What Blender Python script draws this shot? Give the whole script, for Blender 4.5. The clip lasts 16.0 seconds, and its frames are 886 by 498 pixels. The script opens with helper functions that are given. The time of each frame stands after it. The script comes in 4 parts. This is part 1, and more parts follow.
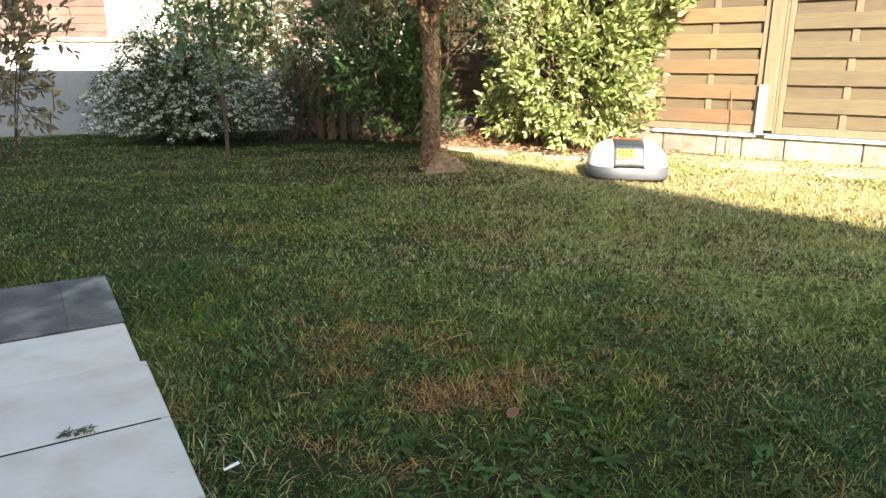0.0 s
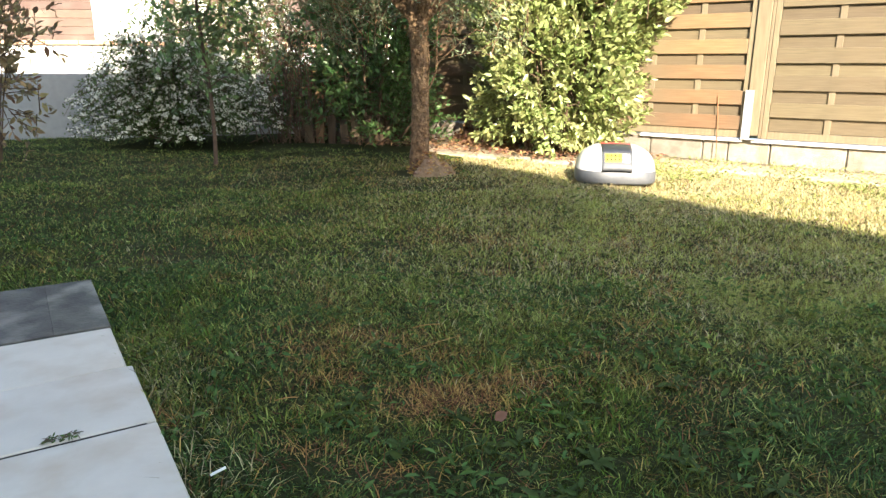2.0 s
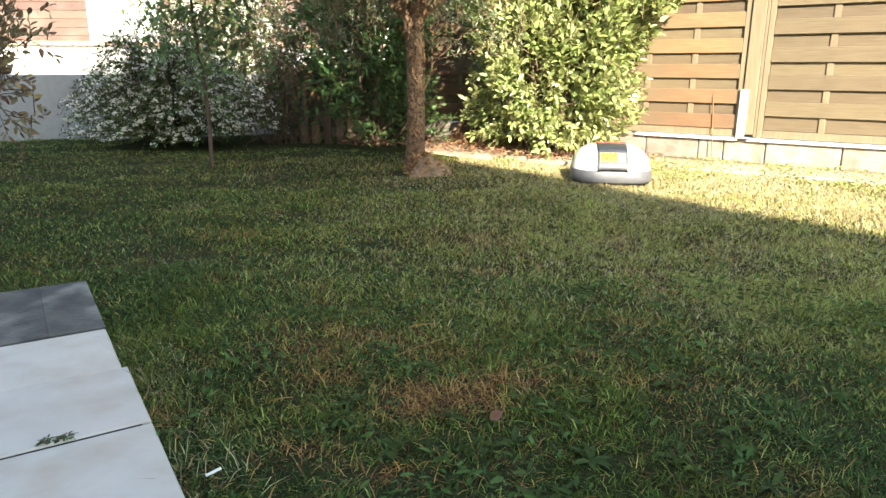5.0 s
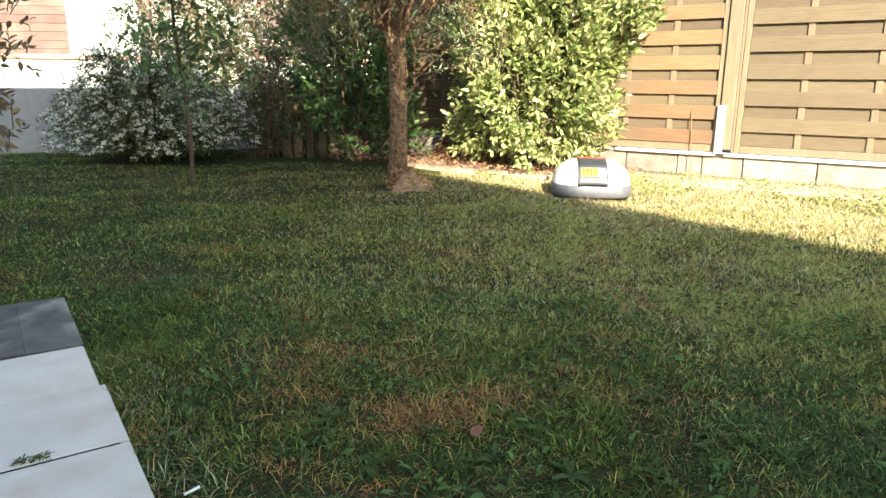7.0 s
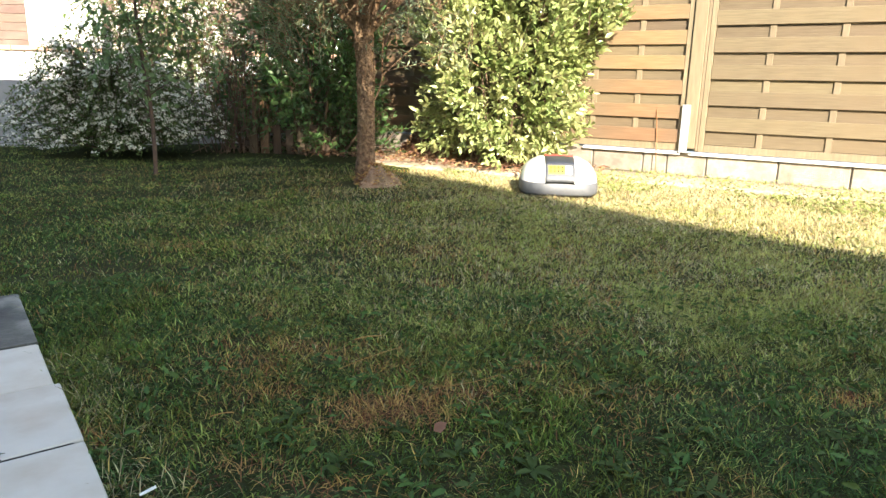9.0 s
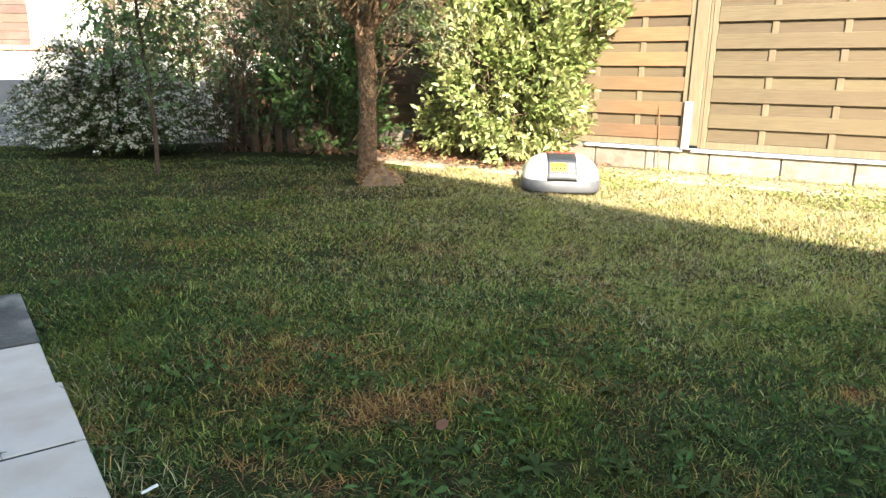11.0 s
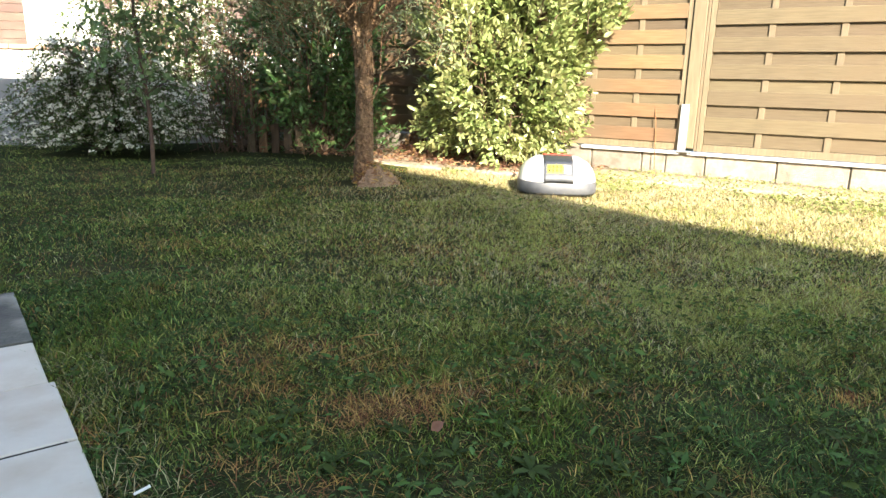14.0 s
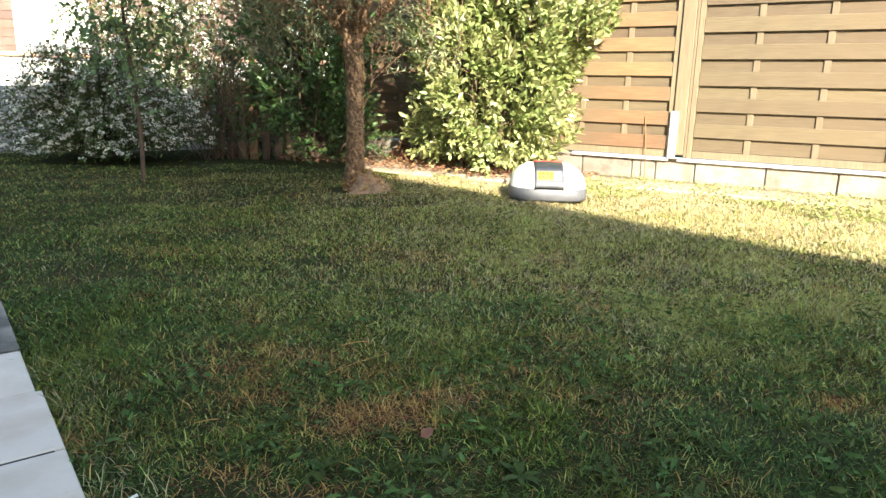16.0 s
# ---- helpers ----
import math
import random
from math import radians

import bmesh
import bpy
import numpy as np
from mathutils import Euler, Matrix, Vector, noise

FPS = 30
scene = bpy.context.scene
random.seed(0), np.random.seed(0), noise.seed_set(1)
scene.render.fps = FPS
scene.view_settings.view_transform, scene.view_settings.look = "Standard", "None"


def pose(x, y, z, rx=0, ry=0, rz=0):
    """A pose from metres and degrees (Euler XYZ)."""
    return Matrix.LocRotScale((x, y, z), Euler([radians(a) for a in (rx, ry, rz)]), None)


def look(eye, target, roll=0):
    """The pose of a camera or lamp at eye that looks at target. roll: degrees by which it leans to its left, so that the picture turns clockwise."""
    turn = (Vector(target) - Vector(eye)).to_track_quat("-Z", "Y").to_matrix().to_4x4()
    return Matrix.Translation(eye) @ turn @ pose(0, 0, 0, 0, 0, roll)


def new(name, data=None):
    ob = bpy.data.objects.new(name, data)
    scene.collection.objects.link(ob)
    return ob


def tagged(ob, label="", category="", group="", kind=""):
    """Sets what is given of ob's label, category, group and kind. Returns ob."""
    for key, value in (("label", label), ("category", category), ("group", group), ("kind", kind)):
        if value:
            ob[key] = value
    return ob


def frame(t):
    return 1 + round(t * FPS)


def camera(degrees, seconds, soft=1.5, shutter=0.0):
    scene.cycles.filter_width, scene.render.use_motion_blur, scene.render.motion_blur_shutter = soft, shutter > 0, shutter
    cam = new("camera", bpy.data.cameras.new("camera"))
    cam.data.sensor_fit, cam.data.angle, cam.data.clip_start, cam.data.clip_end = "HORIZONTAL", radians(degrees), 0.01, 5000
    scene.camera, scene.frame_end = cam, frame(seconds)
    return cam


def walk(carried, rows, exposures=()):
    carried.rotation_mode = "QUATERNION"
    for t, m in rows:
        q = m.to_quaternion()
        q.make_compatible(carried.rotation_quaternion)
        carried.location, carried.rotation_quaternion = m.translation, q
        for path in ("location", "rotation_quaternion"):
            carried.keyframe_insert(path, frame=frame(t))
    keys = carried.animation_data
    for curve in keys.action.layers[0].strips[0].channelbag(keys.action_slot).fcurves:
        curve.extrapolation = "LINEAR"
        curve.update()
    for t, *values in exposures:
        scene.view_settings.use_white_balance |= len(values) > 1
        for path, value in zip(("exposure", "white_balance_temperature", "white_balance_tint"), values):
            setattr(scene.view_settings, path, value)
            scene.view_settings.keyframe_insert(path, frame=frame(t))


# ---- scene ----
cam = camera(65.8, 16.0, soft=1.45)
PATH = [
    (0, (0.03, 0.206, 0.77), (-0.069, 2.134, 0.248), 0.2),
    (0.5, (0.03, 0.205, 0.769), (-0.066, 2.137, 0.258), 0.3),
    (1, (0.031, 0.202, 0.77), (-0.05, 2.136, 0.267), 0.4),
    (1.5, (0.031, 0.202, 0.772), (-0.035, 2.136, 0.265), 0.5),
    (2, (0.033, 0.204, 0.77), (-0.035, 2.136, 0.26), 0.4),
    (2.5, (0.033, 0.205, 0.769), (-0.046, 2.137, 0.258), 0.3),
    (3, (0.033, 0.205, 0.77), (-0.041, 2.136, 0.257), 0.3),
    (3.5, (0.035, 0.204, 0.769), (-0.039, 2.135, 0.256), 0.3),
    (6, (0.04, 0.2, 0.772), (0.001, 2.136, 0.272), 0.5),
    (6.5, (0.043, 0.197, 0.775), (0.016, 2.137, 0.29), 0.7),
    (7, (0.044, 0.193, 0.779), (0.034, 2.136, 0.307), 0.5),
    (7.5, (0.054, 0.19, 0.779), (0.056, 2.136, 0.318), 0.5),
    (8, (0.061, 0.195, 0.775), (0.123, 2.138, 0.301), 1.2),
    (8.5, (0.06, 0.198, 0.774), (0.123, 2.139, 0.295), 1.0),
    (9, (0.058, 0.2, 0.773), (0.136, 2.14, 0.295), 1.2),
    (11.5, (0.061, 0.206, 0.768), (0.132, 2.145, 0.285), 0.9),
    (12, (0.063, 0.207, 0.769), (0.139, 2.147, 0.29), 1.0),
    (12.5, (0.062, 0.205, 0.77), (0.139, 2.146, 0.292), 1.0),
    (13, (0.06, 0.203, 0.77), (0.142, 2.146, 0.303), 1.1),
    (13.5, (0.062, 0.203, 0.768), (0.143, 2.145, 0.297), 1.2),
    (14, (0.061, 0.209, 0.766), (0.143, 2.149, 0.288), 1.3),
    (14.5, (0.061, 0.208, 0.767), (0.145, 2.149, 0.291), 1.3),
    (15, (0.064, 0.202, 0.767), (0.153, 2.145, 0.302), 1.3),
    (15.5, (0.067, 0.205, 0.765), (0.168, 2.146, 0.291), 1.5),
    (16, (0.067, 0.206, 0.767), (0.172, 2.15, 0.308), 1.3),
]
walk(cam, [(t, look(eye, target, roll)) for t, eye, target, roll in PATH], exposures=[(0, 2.05, 7120, 9), (16, 2.07, 6980, 9)])

# ---- world, sun, exposure ----
SUN_EL = radians(28)
SUN_TO = Vector((-0.19 * math.cos(SUN_EL), 0.98 * math.cos(SUN_EL), -math.sin(SUN_EL)))
world = bpy.data.worlds.new("world")
scene.world = world
world.use_nodes = True
wn = world.node_tree
sky = wn.nodes.new("ShaderNodeTexSky")
sky.sky_type = "NISHITA"
sky.sun_disc = False
sky.sun_elevation = SUN_EL
sky.sun_rotation = radians(169)
wn.nodes["Background"].inputs[1].default_value = 0.15
wn.links.new(sky.outputs[0], wn.nodes["Background"].inputs[0])
sun = new("sun", bpy.data.lights.new("sun", "SUN"))
sun.data.energy, sun.data.angle, sun.data.color = 4.6, radians(0.6), (1.0, 0.93, 0.82)
sun.matrix_world = look((6, -12, 12), Vector((6, -12, 12)) + SUN_TO)

# ---- materials ----


def mat(name, c1, c2, scale=20.0, rough=0.8, bump=0.2, bump_scale=80.0, c3=None, c3_scale=1.5, c3_amount=0.5,
        metal=0.0, deep=0.01, rand=0.0, island=0.0, stretch=None, translucent=0.0, coat=0.0, spec=0.5):
    """Two-colour surface with fine grain, a broad stain colour, per-piece variation and bump."""
    m = bpy.data.materials.new(name)
    m.use_nodes = True
    t = m.node_tree
    nd, ln = t.nodes, t.links
    bsdf = nd["Principled BSDF"]
    bsdf.inputs["Roughness"].default_value = rough
    bsdf.inputs["Metallic"].default_value = metal
    bsdf.inputs["Specular IOR Level"].default_value = spec
    bsdf.inputs["Coat Weight"].default_value = coat
    co = nd.new("ShaderNodeTexCoord")
    src = co.outputs["Object"]
    if stretch:
        mp = nd.new("ShaderNodeMapping")
        mp.inputs["Scale"].default_value = stretch
        ln.new(src, mp.inputs[0])
        src = mp.outputs[0]
    n1 = nd.new("ShaderNodeTexNoise")
    n1.inputs["Scale"].default_value, n1.inputs["Detail"].default_value = scale, 6
    ln.new(src, n1.inputs["Vector"])
    fac = n1.outputs["Fac"]
    ramp = nd.new("ShaderNodeMapRange")
    ramp.inputs[1].default_value, ramp.inputs[2].default_value = 0.3, 0.7
    ln.new(fac, ramp.inputs[0])
    mix = nd.new("ShaderNodeMix")
    mix.data_type = "RGBA"
    mix.inputs[6].default_value, mix.inputs[7].default_value = (*c1, 1), (*c2, 1)
    ln.new(ramp.outputs[0], mix.inputs[0])
    col = mix.outputs[2]
    if c3:
        n2 = nd.new("ShaderNodeTexNoise")
        n2.inputs["Scale"].default_value, n2.inputs["Detail"].default_value = c3_scale, 4
        ln.new(co.outputs["Object"], n2.inputs["Vector"])
        r2 = nd.new("ShaderNodeMapRange")
        r2.inputs[1].default_value, r2.inputs[2].default_value, r2.inputs[4].default_value = 0.45, 0.68, c3_amount
        ln.new(n2.outputs["Fac"], r2.inputs[0])
        m2 = nd.new("ShaderNodeMix")
        m2.data_type = "RGBA"
        m2.inputs[7].default_value = (*c3, 1)
        ln.new(r2.outputs[0], m2.inputs[0])
        ln.new(col, m2.inputs[6])
        col = m2.outputs[2]
    if rand or island:
        hsv = nd.new("ShaderNodeHueSaturation")
        vr = nd.new("ShaderNodeMapRange")
        amount = rand or island
        vr.inputs[3].default_value, vr.inputs[4].default_value = 1 - amount, 1 + amount
        hr = nd.new("ShaderNodeMapRange")
        hr.inputs[3].default_value, hr.inputs[4].default_value = 0.5 - 0.06 * amount, 0.5 + 0.05 * amount
        if island:
            value = nd.new("ShaderNodeNewGeometry").outputs["Random Per Island"]
        else:
            value = nd.new("ShaderNodeObjectInfo").outputs["Random"]
        ln.new(value, vr.inputs[0])
        ln.new(value, hr.inputs[0])
        ln.new(vr.outputs[0], hsv.inputs["Value"])
        ln.new(hr.outputs[0], hsv.inputs["Hue"])
        ln.new(col, hsv.inputs["Color"])
        col = hsv.outputs[0]
    ln.new(col, bsdf.inputs["Base Color"])
    if bump:
        n3 = nd.new("ShaderNodeTexNoise")
        n3.inputs["Scale"].default_value, n3.inputs["Detail"].default_value = bump_scale, 5
        ln.new(src, n3.inputs["Vector"])
        b = nd.new("ShaderNodeBump")
        b.inputs["Strength"].default_value, b.inputs["Distance"].default_value = bump, deep
        ln.new(n3.outputs["Fac"], b.inputs["Height"])
        ln.new(b.outputs[0], bsdf.inputs["Normal"])
    if translucent:
        tr = nd.new("ShaderNodeBsdfTranslucent")
        ln.new(col, tr.inputs[0])
        ms = nd.new("ShaderNodeMixShader")
        ms.inputs[0].default_value = translucent
        ln.new(bsdf.outputs[0], ms.inputs[1])
        ln.new(tr.outputs[0], ms.inputs[2])
        ln.new(ms.outputs[0], nd["Material Output"].inputs[0])
    return m


# Soil tinted green so that ground without dense grass reads as lawn.
M_SOIL = mat("lawn_soil", (0.026, 0.032, 0.011), (0.046, 0.048, 0.019), 30, 1.0, 0.8, 60, (0.065, 0.06, 0.028), 1.3, 0.6, spec=0.05)
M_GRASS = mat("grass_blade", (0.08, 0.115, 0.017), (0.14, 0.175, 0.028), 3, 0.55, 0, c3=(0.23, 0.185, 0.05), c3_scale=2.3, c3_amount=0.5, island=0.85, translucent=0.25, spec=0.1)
# Yellow-green tone raised to carry the sheen and glare of the far lawn.
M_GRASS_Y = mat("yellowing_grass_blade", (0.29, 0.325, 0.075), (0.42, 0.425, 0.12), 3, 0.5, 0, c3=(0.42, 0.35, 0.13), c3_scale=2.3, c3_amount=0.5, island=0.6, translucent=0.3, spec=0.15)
M_STRAW = mat("dry_grass_blade", (0.36, 0.175, 0.062), (0.47, 0.275, 0.11), 6, 0.7, 0, island=0.65, translucent=0.2, spec=0.1)
M_THATCH = mat("brown_thatch_blade", (0.2, 0.125, 0.036), (0.3, 0.2, 0.062), 6, 0.75, 0, island=0.6, translucent=0.2, spec=0.1)
# Pale straw, also scattered to put sun glare into the lawn's colour.
M_PALE = mat("pale_straw_blade", (0.42, 0.35, 0.18), (0.54, 0.47, 0.27), 6, 0.7, 0, island=0.4, translucent=0.25, spec=0.2)
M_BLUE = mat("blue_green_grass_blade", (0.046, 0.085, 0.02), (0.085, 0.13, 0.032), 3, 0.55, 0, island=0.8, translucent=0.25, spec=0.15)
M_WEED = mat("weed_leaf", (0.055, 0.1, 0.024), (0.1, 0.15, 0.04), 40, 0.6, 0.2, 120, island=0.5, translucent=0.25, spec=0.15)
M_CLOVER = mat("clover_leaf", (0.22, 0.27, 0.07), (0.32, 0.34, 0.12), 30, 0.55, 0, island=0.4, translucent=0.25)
M_EARTH = mat("dry_earth", (0.36, 0.29, 0.20), (0.46, 0.38, 0.28), 25, 0.95, 0.7, 70, (0.2, 0.17, 0.09), 3, 0.5)
M_MOUND = mat("brown_mound", (0.33, 0.20, 0.125), (0.46, 0.30, 0.195), 30, 0.95, 0.9, 60, (0.12, 0.11, 0.05), 5, 0.5, deep=0.03)
M_DRYLEAF = mat("dry_leaf", (0.20, 0.10, 0.05), (0.30, 0.17, 0.09), 20, 0.8, 0.2, island=0.5)
M_LAUREL = mat("laurel_leaf", (0.22, 0.275, 0.09), (0.325, 0.37, 0.145), 12, 0.28, 0.1, 60, (0.46, 0.46, 0.22), 3, 0.6, island=0.5, translucent=0.3)
M_DARKLEAF = mat("shrub_leaf", (0.06, 0.125, 0.035), (0.115, 0.19, 0.06), 12, 0.4, 0.1, 60, island=0.45, translucent=0.25)
M_SPIREA = mat("spirea_leaf", (0.078, 0.12, 0.036), (0.13, 0.17, 0.064), 12, 0.6, 0, island=0.45, translucent=0.3, spec=0.1)
M_FLOWER = mat("white_flower", (0.84, 0.81, 0.68), (0.87, 0.85, 0.76), 30, 0.7, 0, island=0.1, translucent=0.3)
M_APPLE = mat("young_tree_leaf", (0.125, 0.2, 0.08), (0.18, 0.25, 0.11), 12, 0.55, 0, island=0.35, translucent=0.35, spec=0.2)
M_OLIVE = mat("narrow_grey_leaf", (0.18, 0.22, 0.11), (0.26, 0.29, 0.17), 12, 0.5, 0, island=0.35, translucent=0.25)
M_RED = mat("reddish_leaf", (0.24, 0.16, 0.09), (0.2, 0.2, 0.09), 9, 0.45, 0.1, c3=(0.42, 0.2, 0.11), c3_scale=4, c3_amount=0.6, island=0.4, translucent=0.4)
M_TWIG = mat("brown_twig", (0.085, 0.052, 0.034), (0.155, 0.1, 0.062), 40, 0.85, 0.4)
M_BARK = mat("tree_bark", (0.1, 0.056, 0.03), (0.34, 0.2, 0.108), 38, 0.95, 1.0, 46, (0.24, 0.16, 0.09), 5, 0.6, stretch=(1, 1, 0.8), deep=0.05)
M_YOUNGBARK = mat("young_tree_bark", (0.06, 0.036, 0.026), (0.12, 0.075, 0.052), 40, 0.85, 0.5)
M_WOOD_L = mat("orange_brown_boards", (0.18, 0.106, 0.052), (0.245, 0.15, 0.078), 9, 0.75, 0.35, 40, (0.165, 0.125, 0.075), 1.6, 0.8, rand=0.15, stretch=(0.6, 6, 9))
M_WOOD_R = mat("greenish_tan_boards", (0.108, 0.081, 0.047), (0.153, 0.118, 0.07), 9, 0.75, 0.35, 40, (0.16, 0.113, 0.064), 1.3, 0.6, rand=0.17, stretch=(0.6, 6, 9))
M_POST = mat("post_timber", (0.165, 0.125, 0.077), (0.23, 0.178, 0.112), 9, 0.75, 0.3, 40, (0.15, 0.125, 0.078), 3, 0.6, rand=0.08, stretch=(6, 6, 0.6))
M_STEEL = mat("galvanised_steel", (0.52, 0.54, 0.56), (0.64, 0.65, 0.66), 30, 0.45, 0.1, 90, metal=0.6)
M_WHITEMETAL = mat("white_coated_metal", (0.72, 0.72, 0.72), (0.8, 0.8, 0.8), 20, 0.4, 0.05)
M_RUST = mat("rusty_iron", (0.25, 0.11, 0.05), (0.34, 0.17, 0.08), 60, 0.9, 0.5)
M_BLOCK = mat("concrete_block", (0.29, 0.255, 0.205), (0.38, 0.335, 0.275), 30, 0.95, 0.8, 120, (0.2, 0.175, 0.135), 7, 0.8, rand=0.16)
M_MORTAR = mat("mortar", (0.15, 0.135, 0.11), (0.22, 0.2, 0.165), 40, 0.95, 0.7)
M_JOINT = mat("dark_tile_joint", (0.035, 0.032, 0.028), (0.07, 0.065, 0.055), 40, 0.95, 0.5, spec=0.1)
M_TILE = mat("cream_tile", (0.58, 0.515, 0.415), (0.66, 0.595, 0.49), 7, 0.5, 0.15, 60, (0.5, 0.4, 0.28), 6.5, 0.75, rand=0.05)
M_SLAB = mat("weathered_grey_slab", (0.05, 0.046, 0.036), (0.15, 0.138, 0.11), 9, 0.75, 0.6, 90, (0.36, 0.33, 0.27), 5.0, 0.95, rand=0.22)
M_PLASTER = mat("white_render", (0.66, 0.66, 0.64), (0.74, 0.74, 0.72), 12, 0.9, 0.4, 120, (0.58, 0.58, 0.56), 1.2, 0.5)
# White render with its shade put into a greyer colour.
M_PLASTER_SHADE = mat("shaded_white_render", (0.31, 0.31, 0.30), (0.37, 0.37, 0.355), 12, 0.9, 0.4, 120, (0.26, 0.26, 0.25), 1.2, 0.6)
M_COPING = mat("terracotta_coping", (0.5, 0.3, 0.2), (0.6, 0.38, 0.25), 12, 0.85, 0.3)
M_CLAD = mat("brown_cladding", (0.10, 0.062, 0.048), (0.15, 0.095, 0.075), 8, 0.8, 0.3, 40, (0.2, 0.15, 0.12), 1.5, 0.6, rand=0.2, stretch=(0.5, 6, 8))
M_WHITE = mat("white_paint", (0.76, 0.76, 0.75), (0.82, 0.82, 0.81), 20, 0.5, 0.05)
M_ROOF = mat("roof_tile", (0.3, 0.14, 0.09), (0.4, 0.2, 0.13), 14, 0.85, 0.4)
M_SHELL = mat("pearl_white_plastic", (0.76, 0.75, 0.72), (0.8, 0.79, 0.76), 3, 0.22, 0.0, coat=0.5)
M_SKIRT = mat("dark_grey_plastic", (0.085, 0.09, 0.1), (0.11, 0.115, 0.125), 30, 0.5, 0.06, 400, (0.15, 0.14, 0.13), 6, 0.35)
M_HATCH = mat("charcoal_plastic", (0.03, 0.034, 0.045), (0.045, 0.05, 0.06), 30, 0.3, 0.03, 400)
M_STOP = mat("red_plastic", (0.6, 0.06, 0.04), (0.66, 0.08, 0.05), 10, 0.4, 0.02)
M_SILVER = mat("silver_plastic", (0.4, 0.42, 0.44), (0.46, 0.48, 0.5), 20, 0.35, 0.02, metal=0.3)
M_YELLOW = mat("yellow_sticker", (0.8, 0.6, 0.06), (0.84, 0.64, 0.08), 10, 0.5, 0)
M_BLACK = mat("black_print", (0.015, 0.015, 0.015), (0.025, 0.025, 0.025), 10, 0.5, 0)
M_RUBBER = mat("black_rubber", (0.02, 0.02, 0.02), (0.04, 0.04, 0.035), 40, 0.85, 0.3)
# Brown picket wood darkened to carry the shade under the shrubs.
M_PICKET_SHADE = mat("shaded_picket_wood", (0.05, 0.034, 0.021), (0.1, 0.066, 0.04), 9, 0.85, 0.4, 40, rand=0.25, stretch=(6, 6, 0.6))
M_PAPER = mat("off_white_paper", (0.7, 0.7, 0.68), (0.8, 0.79, 0.76), 20, 0.8, 0.1)

# ---- mesh helpers ----
rng = np.random.default_rng(7)


def obj(name, me, material, parent=None, label="", smooth=False):
    ob = new(name, me)
    if not me.materials:
        me.materials.append(material)
    if parent:
        ob.parent = parent
    if label:
        ob["label"] = label
    if smooth:
        me.polygons.foreach_set("use_smooth", [True] * len(me.polygons))
    return ob


def part(name, bm, material, parent=None, label="", smooth=False):
    me = bpy.data.meshes.new(name)
    bm.to_mesh(me)
    bm.free()
    return obj(name, me, material, parent, label, smooth)


def thing(name, m, label, category, group="", kind=""):
    ob = new(name)
    ob.matrix_world = m
    ob.empty_display_size = 0.1
    return tagged(ob, label, category, group, kind)


def box(bm, lo, hi, bevel=0.0):
    """An axis-aligned box with softened edges."""
    lo, hi = Vector(lo), Vector(hi)
    made = bmesh.ops.create_cube(bm, size=1.0, matrix=Matrix.Translation((lo + hi) / 2) @ Matrix.Diagonal((*(hi - lo), 1)))
    if bevel:
        vs = set(made["verts"])
        es = [e for e in bm.edges if e.verts[0] in vs and e.verts[1] in vs]
        bmesh.ops.bevel(bm, geom=es, offset=bevel, segments=1, affect="EDGES")


def box_part(name, lo, hi, material, parent=None, label="", bevel=0.003):
    bm = bmesh.new()
    box(bm, lo, hi, bevel)
    return part(name, bm, material, parent, label)


def raw(name, verts, quads=None, tris=None):
    """A mesh from arrays of vertices, four-cornered and three-cornered faces."""
    me = bpy.data.meshes.new(name)
    q = np.zeros((0, 4), np.int32) if quads is None else np.asarray(quads, np.int32)
    t = np.zeros((0, 3), np.int32) if tris is None else np.asarray(tris, np.int32)
    me.vertices.add(len(verts))
    me.vertices.foreach_set("co", np.asarray(verts, np.float32).ravel())
    me.loops.add(q.size + t.size)
    me.loops.foreach_set("vertex_index", np.concatenate([q.ravel(), t.ravel()]).astype(np.int32))
    me.polygons.add(len(q) + len(t))
    starts = np.concatenate([np.arange(len(q)) * 4, q.size + np.arange(len(t)) * 3]).astype(np.int32)
    me.polygons.foreach_set("loop_start", starts)
    me.update(calc_edges=True)
    return me


def unit(v):
    return v / np.maximum(np.linalg.norm(v, axis=-1, keepdims=True), 1e-9)


def stamp(verts, quads, tris, at, fx, fy, fz):
    """Copies of a small pattern at many places, with the axes fx, fy, fz (scaled) of each."""
    v = np.asarray(verts, float)
    out = at[:, None] + v[None, :, 0:1] * fx[:, None] + v[None, :, 1:2] * fy[:, None] + v[None, :, 2:3] * fz[:, None]
    step = (np.arange(len(at)) * len(v))[:, None, None]
    q = (np.asarray(quads, int)[None] + step).reshape(-1, 4) if len(quads) else None
    t = (np.asarray(tris, int)[None] + step).reshape(-1, 3) if len(tris) else None
    return out.reshape(-1, 3), q, t


LEAF = [(0, 0, 0), (0.35, 0, -0.03), (0.72, 0, -0.05), (1, 0, -0.14), (0.33, 0.48, 0.05), (0.7, 0.36, 0.0), (0.33, -0.48, 0.05), (0.7, -0.36, 0.0)]
LEAF_Q, LEAF_T = [(1, 2, 5, 4), (1, 6, 7, 2)], [(0, 1, 4), (0, 6, 1), (2, 3, 5), (2, 7, 3)]
SMALL_LEAF, SMALL_T = [(0, 0, 0), (0.5, 0.5, 0.08), (1, 0, -0.1), (0.5, -0.5, 0.08)], [(0, 2, 1), (0, 3, 2)]
PETALS = [(0, 0, -0.25)] + [(math.cos(a), math.sin(a), 0.1 * (-1) ** i) for i, a in enumerate(np.arange(4) * math.pi / 2)]
PETAL_T = [(0, i, i % 4 + 1) for i in range(1, 5)]


